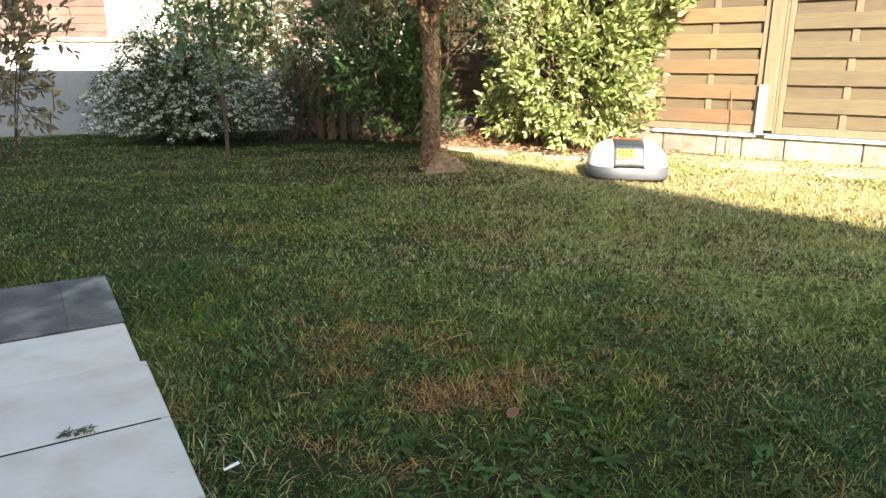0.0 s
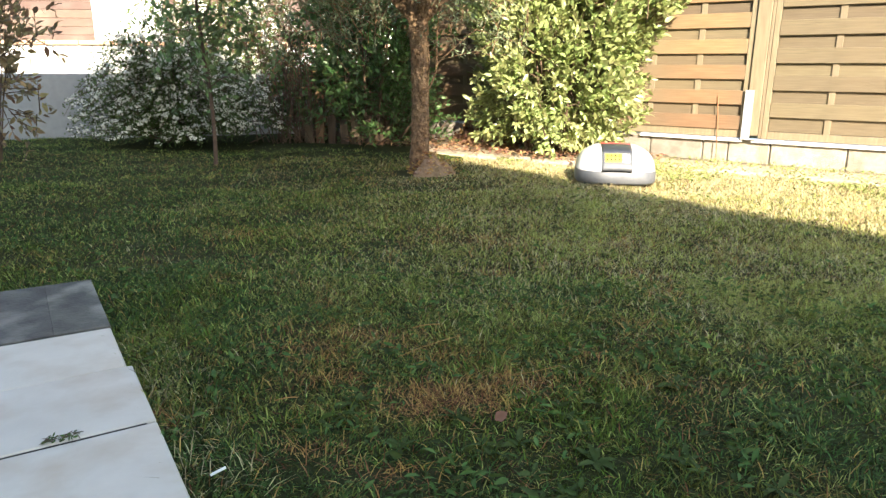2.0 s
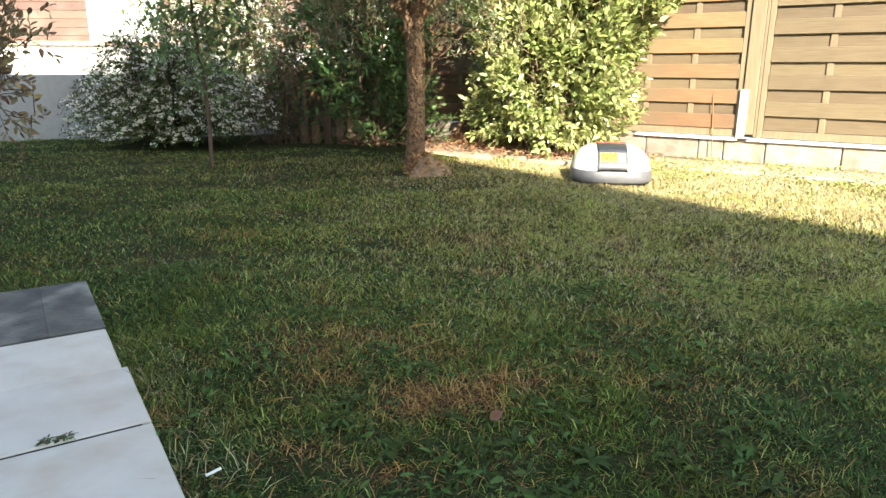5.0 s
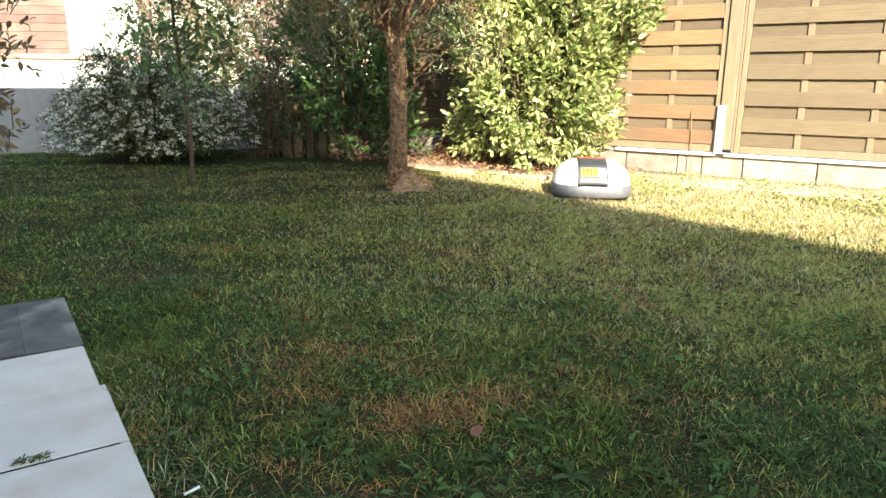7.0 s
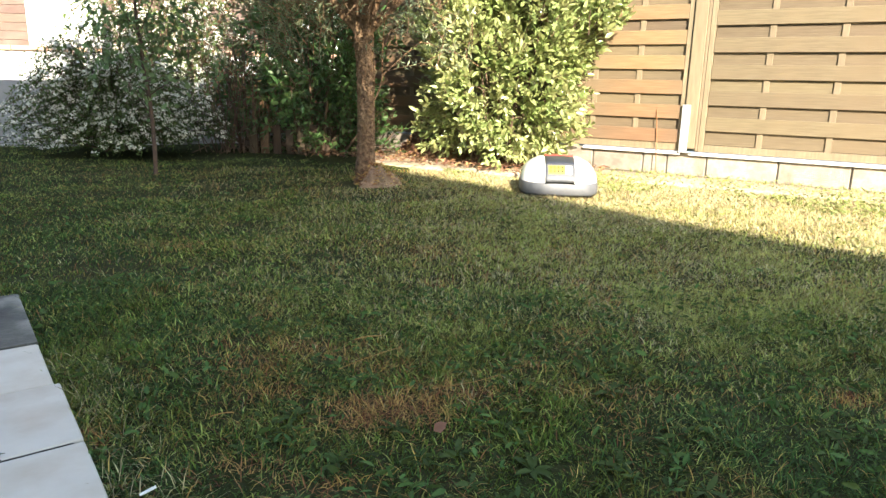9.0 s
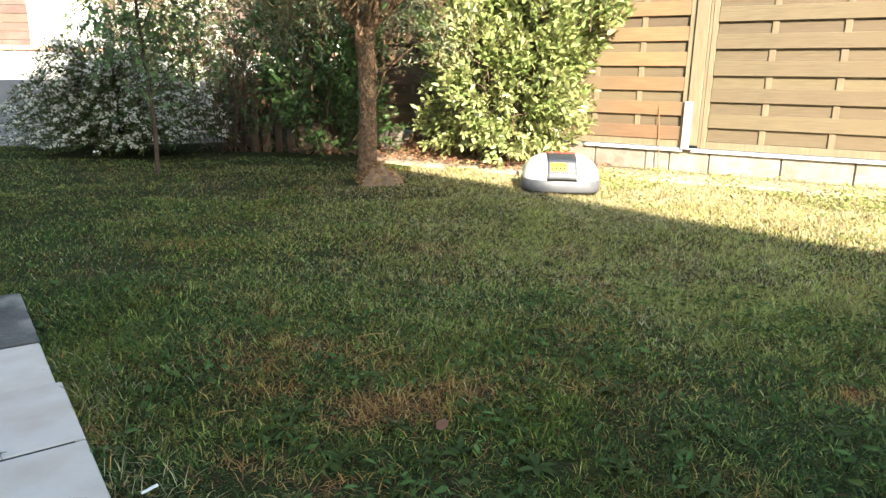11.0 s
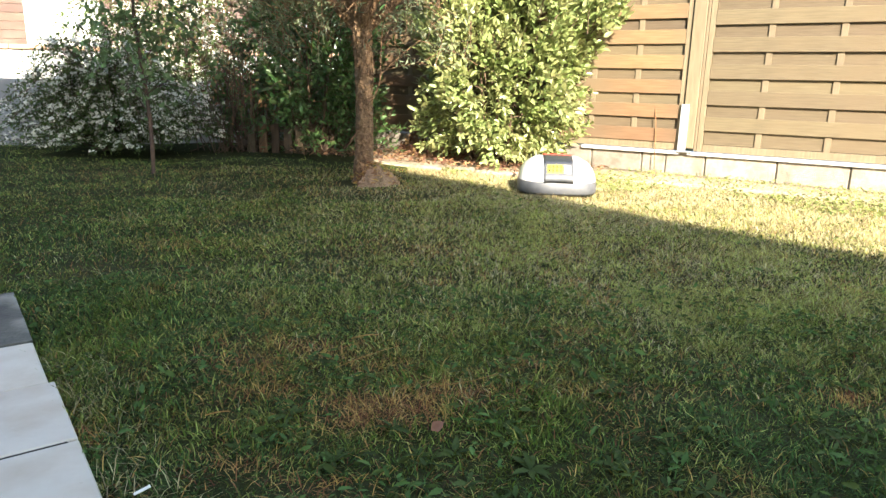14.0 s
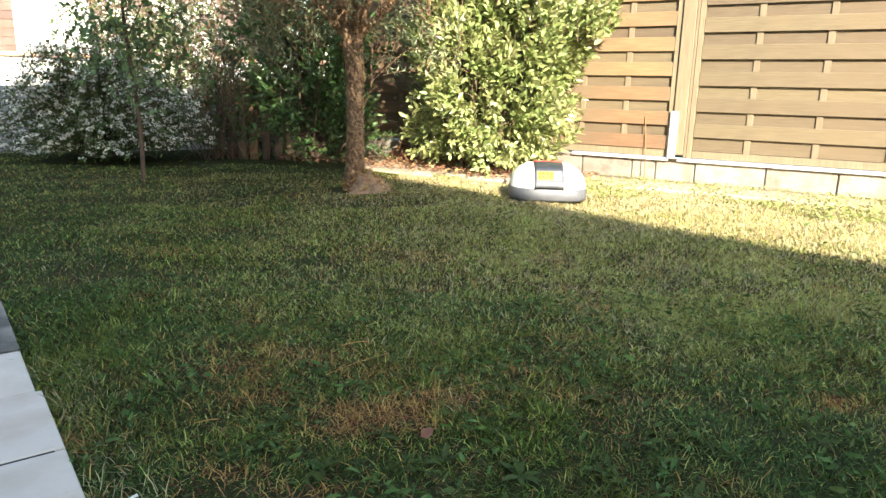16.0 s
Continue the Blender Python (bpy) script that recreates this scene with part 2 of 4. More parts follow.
def leaves(name, at, way, length, width, flat=0.5, small=False):
    """A mesh of folded leaves that start at the points and go along way; small ones have two faces."""
    way = unit(way)
    up = np.array([0, 0, 1.0]) * flat + rng.normal(0, 0.5, at.shape)
    side = unit(np.cross(up, way))
    nor = np.cross(way, side)
    length = np.broadcast_to(length, len(at))[:, None]
    width = np.broadcast_to(width, len(at))[:, None]
    shape = (SMALL_LEAF, [], SMALL_T) if small else (LEAF, LEAF_Q, LEAF_T)
    return raw(name, *stamp(*shape, at, way * length, side * width, nor * length))


def shoots(tips, ways, count, stem, spread=1.0):
    """Places and directions of leaves set in a spiral along short shoots."""
    ways = unit(ways)
    ref = np.where(np.abs(ways[:, 2:3]) > 0.9, [[1.0, 0, 0]], [[0, 0, 1.0]])
    a = unit(np.cross(ways, ref))
    b = np.cross(ways, a)
    k = np.arange(count)
    ang = k * 2.4 + rng.uniform(0, 6.3, (len(tips), 1))
    back = (k / max(count - 1, 1)) * stem
    at = tips[:, None] - ways[:, None] * back[None, :, None]
    tilt = (0.45 + 0.7 * k / count) * spread + rng.normal(0, 0.15, ang.shape)
    way = ways[:, None] * np.cos(tilt)[..., None] + (a[:, None] * np.cos(ang)[..., None] + b[:, None] * np.sin(ang)[..., None]) * np.sin(tilt)[..., None]
    return at.reshape(-1, 3), way.reshape(-1, 3)


def tube(points, radii, seg=8, rough=0.0):
    """Vertices and faces of a tapered round stem along the points."""
    pts, radii = np.asarray(points, float), np.asarray(radii, float)
    tang = unit(np.gradient(pts, axis=0))
    ref = np.array([1.0, 0.15, 0]) if abs(tang[:, 2]).mean() > 0.5 else np.array([0, 0.1, 1.0])
    a = unit(np.cross(tang, ref))
    b = np.cross(tang, a)
    ang = np.arange(seg) * 2 * math.pi / seg
    r = radii[:, None] * (1 + rough * rng.normal(0, 1, (len(pts), seg)))
    v = pts[:, None] + r[..., None] * (a[:, None] * np.cos(ang)[None, :, None] + b[:, None] * np.sin(ang)[None, :, None])
    i, j = np.meshgrid(np.arange(len(pts) - 1), np.arange(seg), indexing="ij")
    q = np.stack([i * seg + j, i * seg + (j + 1) % seg, (i + 1) * seg + (j + 1) % seg, (i + 1) * seg + j], -1).reshape(-1, 4)
    return v.reshape(-1, 3), q


def tubes(name, runs, seg=5, rough=0.0):
    """One mesh of many stems: runs of (points, radii)."""
    vs, qs, n = [], [], 0
    for pts, radii in runs:
        v, q = tube(pts, radii, seg, rough)
        vs.append(v)
        qs.append(q + n)
        n += len(v)
    return raw(name, np.concatenate(vs), np.concatenate(qs))


def bend(p0, p1, sag=(0, 0, 0), n=6):
    """A curved line from p0 to p1 that bulges by sag in the middle."""
    t = np.linspace(0, 1, n)[:, None]
    return np.asarray(p0) * (1 - t) + np.asarray(p1) * t + np.asarray(sag) * (4 * t * (1 - t))

# ---- plan ----
FENCE_AT, FENCE_D, FENCE_N = Vector((1.491, 6.682, 0)), Vector((0.8318, -0.5551, 0)), Vector((-0.5551, -0.8318, 0))
FENCE_TURN = -33.716
CORNER, EDGE_D, EDGE_N = Vector((-1.324, 2.526, 0)), Vector((0.5608, -0.828, 0)), Vector((0.828, 0.561, 0))


def by_fence(s, o=0.0, z=0.0):
    """A point s along the fence and o in front of it."""
    p = FENCE_AT + FENCE_D * s + FENCE_N * o
    return Vector((p.x, p.y, z))


def fence_pose(s, o=0.0, z=0.0):
    p = by_fence(s, o, z)
    return pose(p.x, p.y, p.z, 0, 0, FENCE_TURN)


def patio_pose(u, v, z=0.0):
    """u: inwards from the lawn edge, v: along it from the far corner. Local x goes in, local y goes back to the corner."""
    p = CORNER - EDGE_N * u + EDGE_D * v
    return pose(p.x, p.y, z, 0, 0, 34.1)


def rise(x, y):
    """Height of the lawn."""
    return 0.012 * np.sin(1.9 * x + 0.6) * np.sin(1.6 * y) + 0.006 * np.sin(5.1 * x + 2.3 * y) + 0.004 * np.sin(9 * y - 4 * x)


def on_patio(x, y, margin=0.0):
    dx, dy = x - CORNER.x, y - CORNER.y
    return (dx * EDGE_N.x + dy * EDGE_N.y < margin) & (dx * EDGE_D.x + dy * EDGE_D.y > -margin)


# ---- ground ----
near = np.arange(-9, 12.01, 0.15)
far = np.array([1.5, 4, 10, 30, 90, 250, 600])
axis = np.concatenate([-9 - far[::-1], near, 12 + far])
gx, gy = np.meshgrid(axis, axis, indexing="ij")
calm = np.clip(1.5 - np.maximum(np.abs(gx), np.abs(gy - 3)) / 9, 0, 1)
gz = rise(gx, gy) * calm - np.where(on_patio(gx, gy), 0.06, 0.0)
n = len(axis)
ii, jj = np.meshgrid(np.arange(n - 1), np.arange(n - 1), indexing="ij")
gq = np.stack([ii * n + jj, (ii + 1) * n + jj, (ii + 1) * n + jj + 1, ii * n + jj + 1], -1).reshape(-1, 4)
ground = obj("ground", raw("ground", np.stack([gx, gy, gz], -1).reshape(-1, 3), gq), M_SOIL, smooth=True)
tagged(ground, "greenish brown soil under a mown garden lawn", "ground", kind="structure")


def blades(name, x, y, height, width, lean, material, label, category="grass", ang=None, plain=False):
    """A sward of bent, tapering blades rooted at the points."""
    k = len(x)
    root = np.stack([x, y, rise(x, y) - 0.004], -1)
    if ang is None:
        ang = rng.uniform(0, 2 * math.pi, k)
    tip = np.stack([np.cos(ang), np.sin(ang), np.zeros(k)], -1)
    yaw = ang + math.pi / 2 + rng.normal(0, 0.5, k)
    side = np.stack([np.cos(yaw), np.sin(yaw), np.zeros(k)], -1) * (width / 2)[:, None]
    up = np.array([0, 0, 1.0])
    out = lean[:, None] * height[:, None] * tip
    rest = height * np.sqrt(np.clip(1 - lean**2, 0.04, 1))
    mid = root + out * 0.36 + up * (rest * 0.62)[:, None]
    top = root + out + up * rest[:, None]
    v = np.stack([root - side, root + side, mid + side * 0.8, mid - side * 0.8, top], 1).reshape(-1, 3)
    s = np.arange(k)[:, None] * 5
    me = raw(name, v.reshape(-1, 5, 3)[:, [0, 1, 4]].reshape(-1, 3), None, s // 5 * 3 + [0, 1, 2]) if plain else raw(name, v, s + [0, 1, 2, 3], s + [3, 2, 4])
    return tagged(obj(name, me, material), label, category, kind="stuff")


def scatter(count, x0, x1, y0, y1, keep=None, out_of_view=False):
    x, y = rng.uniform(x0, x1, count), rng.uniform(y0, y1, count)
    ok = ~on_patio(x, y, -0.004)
    # Dense grass fills only the camera's view wedge; the rest stays coarse.
    if out_of_view:
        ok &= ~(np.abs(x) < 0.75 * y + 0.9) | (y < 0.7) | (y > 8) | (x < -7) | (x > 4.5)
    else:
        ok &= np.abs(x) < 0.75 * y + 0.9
    s = (x - FENCE_AT.x) * FENCE_D.x + (y - FENCE_AT.y) * FENCE_D.y
    o = (x - FENCE_AT.x) * FENCE_N.x + (y - FENCE_AT.y) * FENCE_N.y
    ok &= o > 0.03
    # bare earth below the shrubs
    ok &= ~((o < 1.05) & (s < 0.35)) | (rng.uniform(0, 1, count) < 0.04)
    ok &= ~((y > 6.75 + 0.12 * np.sin(3 * x)) & (x < 0.3) & (x > -3.5)) | (rng.uniform(0, 1, count) < 0.05)
    ok &= ~((o < 0.62 + 0.15 * np.sin(4 * s)) & (s > 0.2)) | (rng.uniform(0, 1, count) < 0.5)
    ok &= np.hypot((x + 0.29) / 1.25, y - 5.38) > 0.2
    if keep is not None:
        ok &= keep(x, y)
    return x[ok], y[ok]


LATTICE = np.random.default_rng(11).uniform(0, 1, (64, 64))


def drift(x, y, size, shift=0.0):
    """Smooth random values from 0 to 1 that change over about size metres."""
    u, v = x / size + 31.7 + shift * 7.31, y / size + 17.3 + shift * 3.77
    i, j = np.floor(u).astype(int), np.floor(v).astype(int)
    fu, fv = u - i, v - j
    fu, fv = fu * fu * (3 - 2 * fu), fv * fv * (3 - 2 * fv)
    a, b = LATTICE[i % 64, j % 64], LATTICE[(i + 1) % 64, j % 64]
    c, d = LATTICE[i % 64, (j + 1) % 64], LATTICE[(i + 1) % 64, (j + 1) % 64]
    return (a * (1 - fu) + b * fu) * (1 - fv) + (c * (1 - fu) + d * fu) * fv


def patchy(x, y):
    """0 to 1: how long and thick the grass grows."""
    return np.clip(0.5 * drift(x, y, 0.5) + 0.35 * drift(x, y, 0.16, 1) + 0.4 * drift(x, y, 0.06, 2) - 0.12, 0, 1)


# the worn, scorched patches where the mower turns
WORN = ((0.0, 1.71, 0.15, 0.085, 1.4), (0.13, 1.8, 0.16, 0.06, 1.3), (-0.06, 1.64, 0.1, 0.05, 1.2), (-0.38, 1.95, 0.12, 0.08, 0.6), (-0.28, 1.8, 0.1, 0.06, 0.7), (-0.45, 2.13, 0.14, 0.07, 0.5),
        (-0.24, 2.09, 0.13, 0.06, 0.6), (-0.02, 1.98, 0.12, 0.06, 0.6), (0.45, 1.8, 0.07, 0.04, 0.6), (0.4, 1.98, 0.12, 0.05, 0.5), (0.57, 1.59, 0.05, 0.04, 0.5), (1.18, 1.77, 0.1, 0.06, 0.9),
        (-0.29, 1.44, 0.06, 0.05, 0.8), (-0.1, 1.36, 0.1, 0.04, 0.7), (0.62, 2.25, 0.14, 0.05, 0.4), (-0.98, 3.24, 0.2, 0.1, 0.4), (0.1, 3.3, 0.3, 0.12, 0.4))


def worn(x, y):
    w = np.zeros_like(x)
    for cx, cy, rx, ry, strength in WORN:
        w = np.maximum(w, strength * np.exp(-(((x - cx) / rx) ** 2 + ((y - cy) / ry) ** 2)))
    spots = 0.45 * np.clip(drift(x, y, 0.2, 5) * 2.6 - 1.75, 0, 1) * np.clip((x + 1.2) / 0.6, 0.2, 1)
    return np.maximum(w, spots) * np.clip(1.6 * drift(x, y, 0.045, 6) + 0.1, 0, 1)


def dry_sheen(x, y):
    """0 to 1: how far dry grass, with sheen and glare painted in, lightens the lawn, most towards the fence."""
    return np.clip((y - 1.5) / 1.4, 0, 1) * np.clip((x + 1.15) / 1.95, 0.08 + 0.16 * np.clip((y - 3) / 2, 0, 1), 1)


def lawn(name, count, y0, y1, h, w):
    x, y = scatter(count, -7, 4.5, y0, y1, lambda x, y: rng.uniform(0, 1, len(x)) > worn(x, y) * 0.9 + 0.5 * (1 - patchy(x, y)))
    k = len(x)
    # tufts: groups of blades that spread from one root
    own = rng.integers(0, k, k) // 11 * 11 % k
    tuft = rng.uniform(0, 1, k) < 0.45
    ang = np.where(tuft, rng.uniform(0, 2 * math.pi, k), 12.6 * drift(x, y, 0.09, 3) + rng.normal(0, 0.9, k))
    off = rng.uniform(0.0, 0.025, k)
    tall = rng.uniform(0.7, 1.5, k)
    tx, ty = np.where(tuft, x[own] + off * np.cos(ang), x), np.where(tuft, y[own] + off * np.sin(ang), y)
    size = (0.45 + 0.95 * patchy(tx, ty)) * rng.uniform(0.5, 1.3, k) * np.where(tuft, tall[own], 0.85)
    lean = np.clip(rng.normal(0.83, 0.16, k) + off * 4, 0.2, 0.985)
    wide = w * rng.uniform(0.45, 1.5, k)
    # Yellow share also grows with distance, putting grazing sheen into the colour.
    dry_sheen_at = dry_sheen(tx, ty) * (0.55 + 0.75 * drift(tx, ty, 0.45, 4)) + 0.07 + 0.35 * np.clip(drift(tx, ty, 0.18, 8) * 2 - 1.1, 0, 1)
    yellow = rng.uniform(0, 1, k) < dry_sheen_at
    # More dark blue-green blades close by, part of the same painted tone gradient.
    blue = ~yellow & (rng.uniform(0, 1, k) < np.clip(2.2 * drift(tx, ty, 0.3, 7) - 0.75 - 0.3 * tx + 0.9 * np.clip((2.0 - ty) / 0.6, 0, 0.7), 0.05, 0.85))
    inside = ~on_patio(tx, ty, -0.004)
    for pick, material, label in ((inside & ~yellow & ~blue, M_GRASS, "short dark green lawn grass"), (inside & yellow, M_GRASS_Y, "short yellowish lawn grass, lightened for far sheen"), (inside & blue, M_BLUE, "short blue-green lawn grass")):
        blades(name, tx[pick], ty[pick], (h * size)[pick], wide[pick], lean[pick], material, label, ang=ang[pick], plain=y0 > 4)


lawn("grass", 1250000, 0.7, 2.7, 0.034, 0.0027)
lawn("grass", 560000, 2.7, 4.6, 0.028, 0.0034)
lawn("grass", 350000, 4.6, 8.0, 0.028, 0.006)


def low_leaves(count, x0, x1, y0, y1, least, most, keep, material, label):
    """Small leaves of lawn weeds that lie flat among the grass."""
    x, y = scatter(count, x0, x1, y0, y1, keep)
    a = rng.uniform(0, 6.28, len(x))
    p = np.stack([x, y, rise(x, y) + rng.uniform(0.006, 0.026, len(x))], -1)
    size = rng.uniform(least, most, len(x))
    me = leaves("lawn_weeds", p, np.stack([np.cos(a), np.sin(a), rng.normal(0.15, 0.3, len(x))], -1), size, size * rng.uniform(0.2, 0.42, len(x)), 0.9)
    tagged(obj("lawn_weeds", me, material), label, "weeds", kind="stuff")


low_leaves(16000, -1.2, 2.2, 0.8, 2.7, 0.012, 0.038, lambda x, y: (rng.uniform(0, 1, len(x)) < np.clip(2.4 * drift(x, y, 0.16, 9) - 0.85, 0.02, 0.8)) & (worn(x, y) < 0.4), M_WEED, "low dark clover and plantain leaves in the lawn")
low_leaves(16000, -4.5, 3.2, 2.6, 5.4, 0.018, 0.042, lambda x, y: rng.uniform(0, 1, len(x)) < np.clip(2.4 * drift(x, y, 0.22, 10) - 0.95, 0.02, 0.7) * (1 - 0.6 * dry_sheen(x, y)), M_WEED, "low clover leaves in the far lawn")
# coarser sward outside the camera's view, beside and behind the terrace
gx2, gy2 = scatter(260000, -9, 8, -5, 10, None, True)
k = len(gx2)
blades("grass", gx2, gy2, rng.uniform(0.02, 0.045, k), rng.uniform(0.012, 0.024, k), np.clip(rng.normal(0.75, 0.15, k), 0.1, 0.95), M_GRASS, "coarse green lawn grass outside the camera's view", plain=True)
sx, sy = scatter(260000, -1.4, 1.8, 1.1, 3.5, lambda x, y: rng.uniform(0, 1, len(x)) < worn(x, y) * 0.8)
blades("dry_grass", sx, sy, rng.uniform(0.015, 0.055, len(sx)), rng.uniform(0.0014, 0.003, len(sx)), np.clip(rng.normal(0.9, 0.1, len(sx)), 0.3, 0.985), M_STRAW, "straw-brown dead grass in worn patches", "dry grass")
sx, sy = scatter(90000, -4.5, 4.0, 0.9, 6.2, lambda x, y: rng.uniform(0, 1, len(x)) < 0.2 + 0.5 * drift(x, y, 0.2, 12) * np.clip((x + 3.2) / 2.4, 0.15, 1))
blades("dry_grass", sx, sy, rng.uniform(0.02, 0.06, len(sx)), rng.uniform(0.0016, 0.0034, len(sx)), np.clip(rng.normal(0.88, 0.1, len(sx)), 0.3, 0.985), M_STRAW, "brown dead grass stalks scattered through the lawn", "dry grass")
sx, sy = scatter(150000, -1.1, 1.0, 1.2, 2.9, lambda x, y: rng.uniform(0, 1, len(x)) < 0.42 * np.exp(-(((x + 0.15) / 0.5) ** 2 + ((y - 1.93) / 0.33) ** 2)) * np.clip(2.2 * drift(x, y, 0.12, 15) - 0.35, 0, 1))
blades("dry_grass", sx, sy, rng.uniform(0.015, 0.045, len(sx)), rng.uniform(0.0014, 0.0028, len(sx)), np.clip(rng.normal(0.85, 0.12, len(sx)), 0.3, 0.985), M_THATCH, "olive-brown matted grass round the worn patch", "dry grass")
sx, sy = scatter(3600, -1.0, -0.2, 1.1, 2.0, lambda x, y: on_patio(x, y, 0.16) & (rng.uniform(0, 1, len(x)) < drift(x, y, 0.1, 14)))
blades("dry_grass", sx, sy, rng.uniform(0.02, 0.075, len(sx)), rng.uniform(0.0012, 0.0024, len(sx)), np.clip(rng.normal(0.85, 0.12, len(sx)), 0.3, 0.985), M_PALE, "long pale dead stalks along the terrace edge", "dry grass")
# Pale blades follow the same gradient, adding dry grass and painted glare.
sx, sy = scatter(200000, -1.6, 4.2, 1.7, 6.2, lambda x, y: rng.uniform(0, 1, len(x)) < dry_sheen(x, y) * (0.15 + 0.85 * drift(x, y, 0.3, 13)))
blades("dry_grass", sx, sy, rng.uniform(0.015, 0.045, len(sx)), rng.uniform(0.002, 0.0045, len(sx)), np.clip(rng.normal(0.85, 0.13, len(sx)), 0.3, 0.985), M_PALE, "pale dry grass that also lightens the far lawn for sheen", "dry grass")

# Pale blades past the house's shadow edge paint extra sun onto that strip.
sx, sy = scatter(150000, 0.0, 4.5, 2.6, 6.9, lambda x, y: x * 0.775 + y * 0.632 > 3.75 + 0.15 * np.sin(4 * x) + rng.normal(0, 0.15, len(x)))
blades("dry_grass", sx, sy, rng.uniform(0.02, 0.05, len(sx)), rng.uniform(0.003, 0.006, len(sx)), np.clip(rng.normal(0.75, 0.2, len(sx)), 0.2, 0.98), M_PALE, "pale dry grass that brightens the sunlit strip by the fence", "dry grass")

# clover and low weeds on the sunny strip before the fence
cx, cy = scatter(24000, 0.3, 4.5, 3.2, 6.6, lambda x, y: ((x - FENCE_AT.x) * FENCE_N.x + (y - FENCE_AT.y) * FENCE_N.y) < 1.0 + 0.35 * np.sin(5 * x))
cp = np.stack([cx, cy, rise(cx, cy) + rng.uniform(0.005, 0.035, len(cx))], -1)
ca = rng.uniform(0, 6.28, len(cx))
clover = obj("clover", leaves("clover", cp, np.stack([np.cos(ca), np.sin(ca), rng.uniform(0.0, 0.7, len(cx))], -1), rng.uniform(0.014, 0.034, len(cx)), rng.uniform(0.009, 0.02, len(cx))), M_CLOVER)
tagged(clover, "pale green clover and low weeds in the sun", "weeds", kind="stuff")

# dry earth and leaf litter below the shrubs
bm = bmesh.new()
outline = [(-2.1, 0.0), (-1.95, 0.6), (-1.75, 0.95), (-1.2, 1.12), (-0.5, 1.08), (0.05, 0.95), (0.6, 0.75), (1.4, 0.62), (2.3, 0.7), (3.3, 0.6), (4.5, 0.65), (4.55, 0.05), (3.0, 0.04), (1.2, 0.045), (0.2, 0.06), (-0.8, 0.03), (-1.8, 0.02)]
pts = [bm.verts.new(by_fence(s, o, 0.012 + 0.006 * (i % 3))) for i, (s, o) in enumerate(outline)]
bed = bm.faces.new(pts)
skirt = bmesh.ops.extrude_face_region(bm, geom=[bed])
for v in skirt["geom"]:
    if isinstance(v, bmesh.types.BMVert):
        v.co.z = -0.06
bmesh.ops.triangulate(bm, faces=bm.faces[:])
bmesh.ops.subdivide_edges(bm, edges=bm.edges[:], cuts=3, use_grid_fill=True, fractal=0.012)
bmesh.ops.recalc_face_normals(bm, faces=bm.faces[:])
tagged(part("earth_bed", bm, M_EARTH, smooth=True), "bare dry sandy earth below the hedge", "soil", kind="structure")
k = 1500
ls, lo = rng.uniform(-2.6, 0.45, k), rng.uniform(0.1, 1.1, k)
lp = np.array([by_fence(a, b, 0.05 + 0.015 * c) for a, b, c in zip(ls, lo, rng.uniform(0, 1, k))])
la = rng.uniform(0, 6.28, k)
litter = obj("leaf_litter", leaves("leaf_litter", lp, np.stack([np.cos(la), np.sin(la), rng.normal(0, 0.25, k)], -1), rng.uniform(0.03, 0.07, k), rng.uniform(0.015, 0.03, k), 1.5), M_DRYLEAF)
tagged(litter, "fallen brown leaves on dry earth", "leaf litter", kind="stuff")

k = 1700
ls, lo = rng.uniform(-1.7, -0.6, k), rng.uniform(0.0, 0.4, k)
lp = np.array([by_fence(a, b + 0.04, 0.04 + c * 0.24 * (1 - b / 0.5)) for a, b, c in zip(ls, lo, rng.uniform(0, 1, k))])
pile = obj("leaf_litter", leaves("leaf_litter", lp, unit(rng.normal(0, 1, (k, 3))), rng.uniform(0.04, 0.09, k), rng.uniform(0.02, 0.04, k), 0.4), M_DRYLEAF)
tagged(pile, "heap of dry brown leaves against the block wall", "leaf litter", kind="stuff")

# ---- patio ----
patio = box_part("patio", (-2.74, -6.98, -0.05), (-0.006, 0.0, 0.0198), M_JOINT, bevel=0.004)
patio.matrix_world = patio_pose(0, 0)
tagged(patio, "terrace bed with cream tiles and a weathered grey edge", "patio", kind="structure")


def paver(name, u0, u1, v0, v1, material, label="", top=0.022, gap=0.002, joint=0.005):
    ob = box_part(name, (-u1 + gap, -v1 + joint, -0.02), (-u0 - gap, -v0 - 0.005, top), material, patio, label, min(0.003, gap * 1.5))
    return ob


for u0, u1 in ((0.0, 0.148), (0.148, 0.65), (0.65, 1.15), (1.15, 1.65), (1.65, 2.15), (2.15, 2.72)):
    paver("slab", u0, u1, 0.0, 0.546, M_SLAB, "weathered dark grey concrete slab", 0.024, 0.0006)
row = 0.55
for depth in [0.319] + [0.339] * 18:
    for col in range(4):
        out = 0.013 if col == 0 and row > 0.6 else 0.0
        paver("tile", col * 0.68 - out, col * 0.68 + 0.68, row, row + depth, M_TILE, top=0.0225 + rng.uniform(-0.0008, 0.0008), joint=-0.003 if row < 0.6 else 0.004)
    row += depth

# ---- unseen house behind, added from the shade its eaves cast on the lawn ----
EAVE_OUT, EAVE_Z, EAVE_LOW = -1.2, 5.6, 4.2
house_m = pose(0, 0, 0, 0, 0, 39.2)
house_wall = box_part("wall_house", (-2.6, -14.0, 0), (-2.3, 0.5, 5.9), M_PLASTER, bevel=0.01)
house_wall.matrix_world = house_m
tagged(house_wall, "plain white rendered house wall", "wall", kind="structure")
# Lower wing is assumed, its eave set to let sun past on the left.
house_wing = box_part("wall_house_wing", (-2.6, 0.5, 0), (-2.32, 6.2, 4.5), M_PLASTER, bevel=0.01)
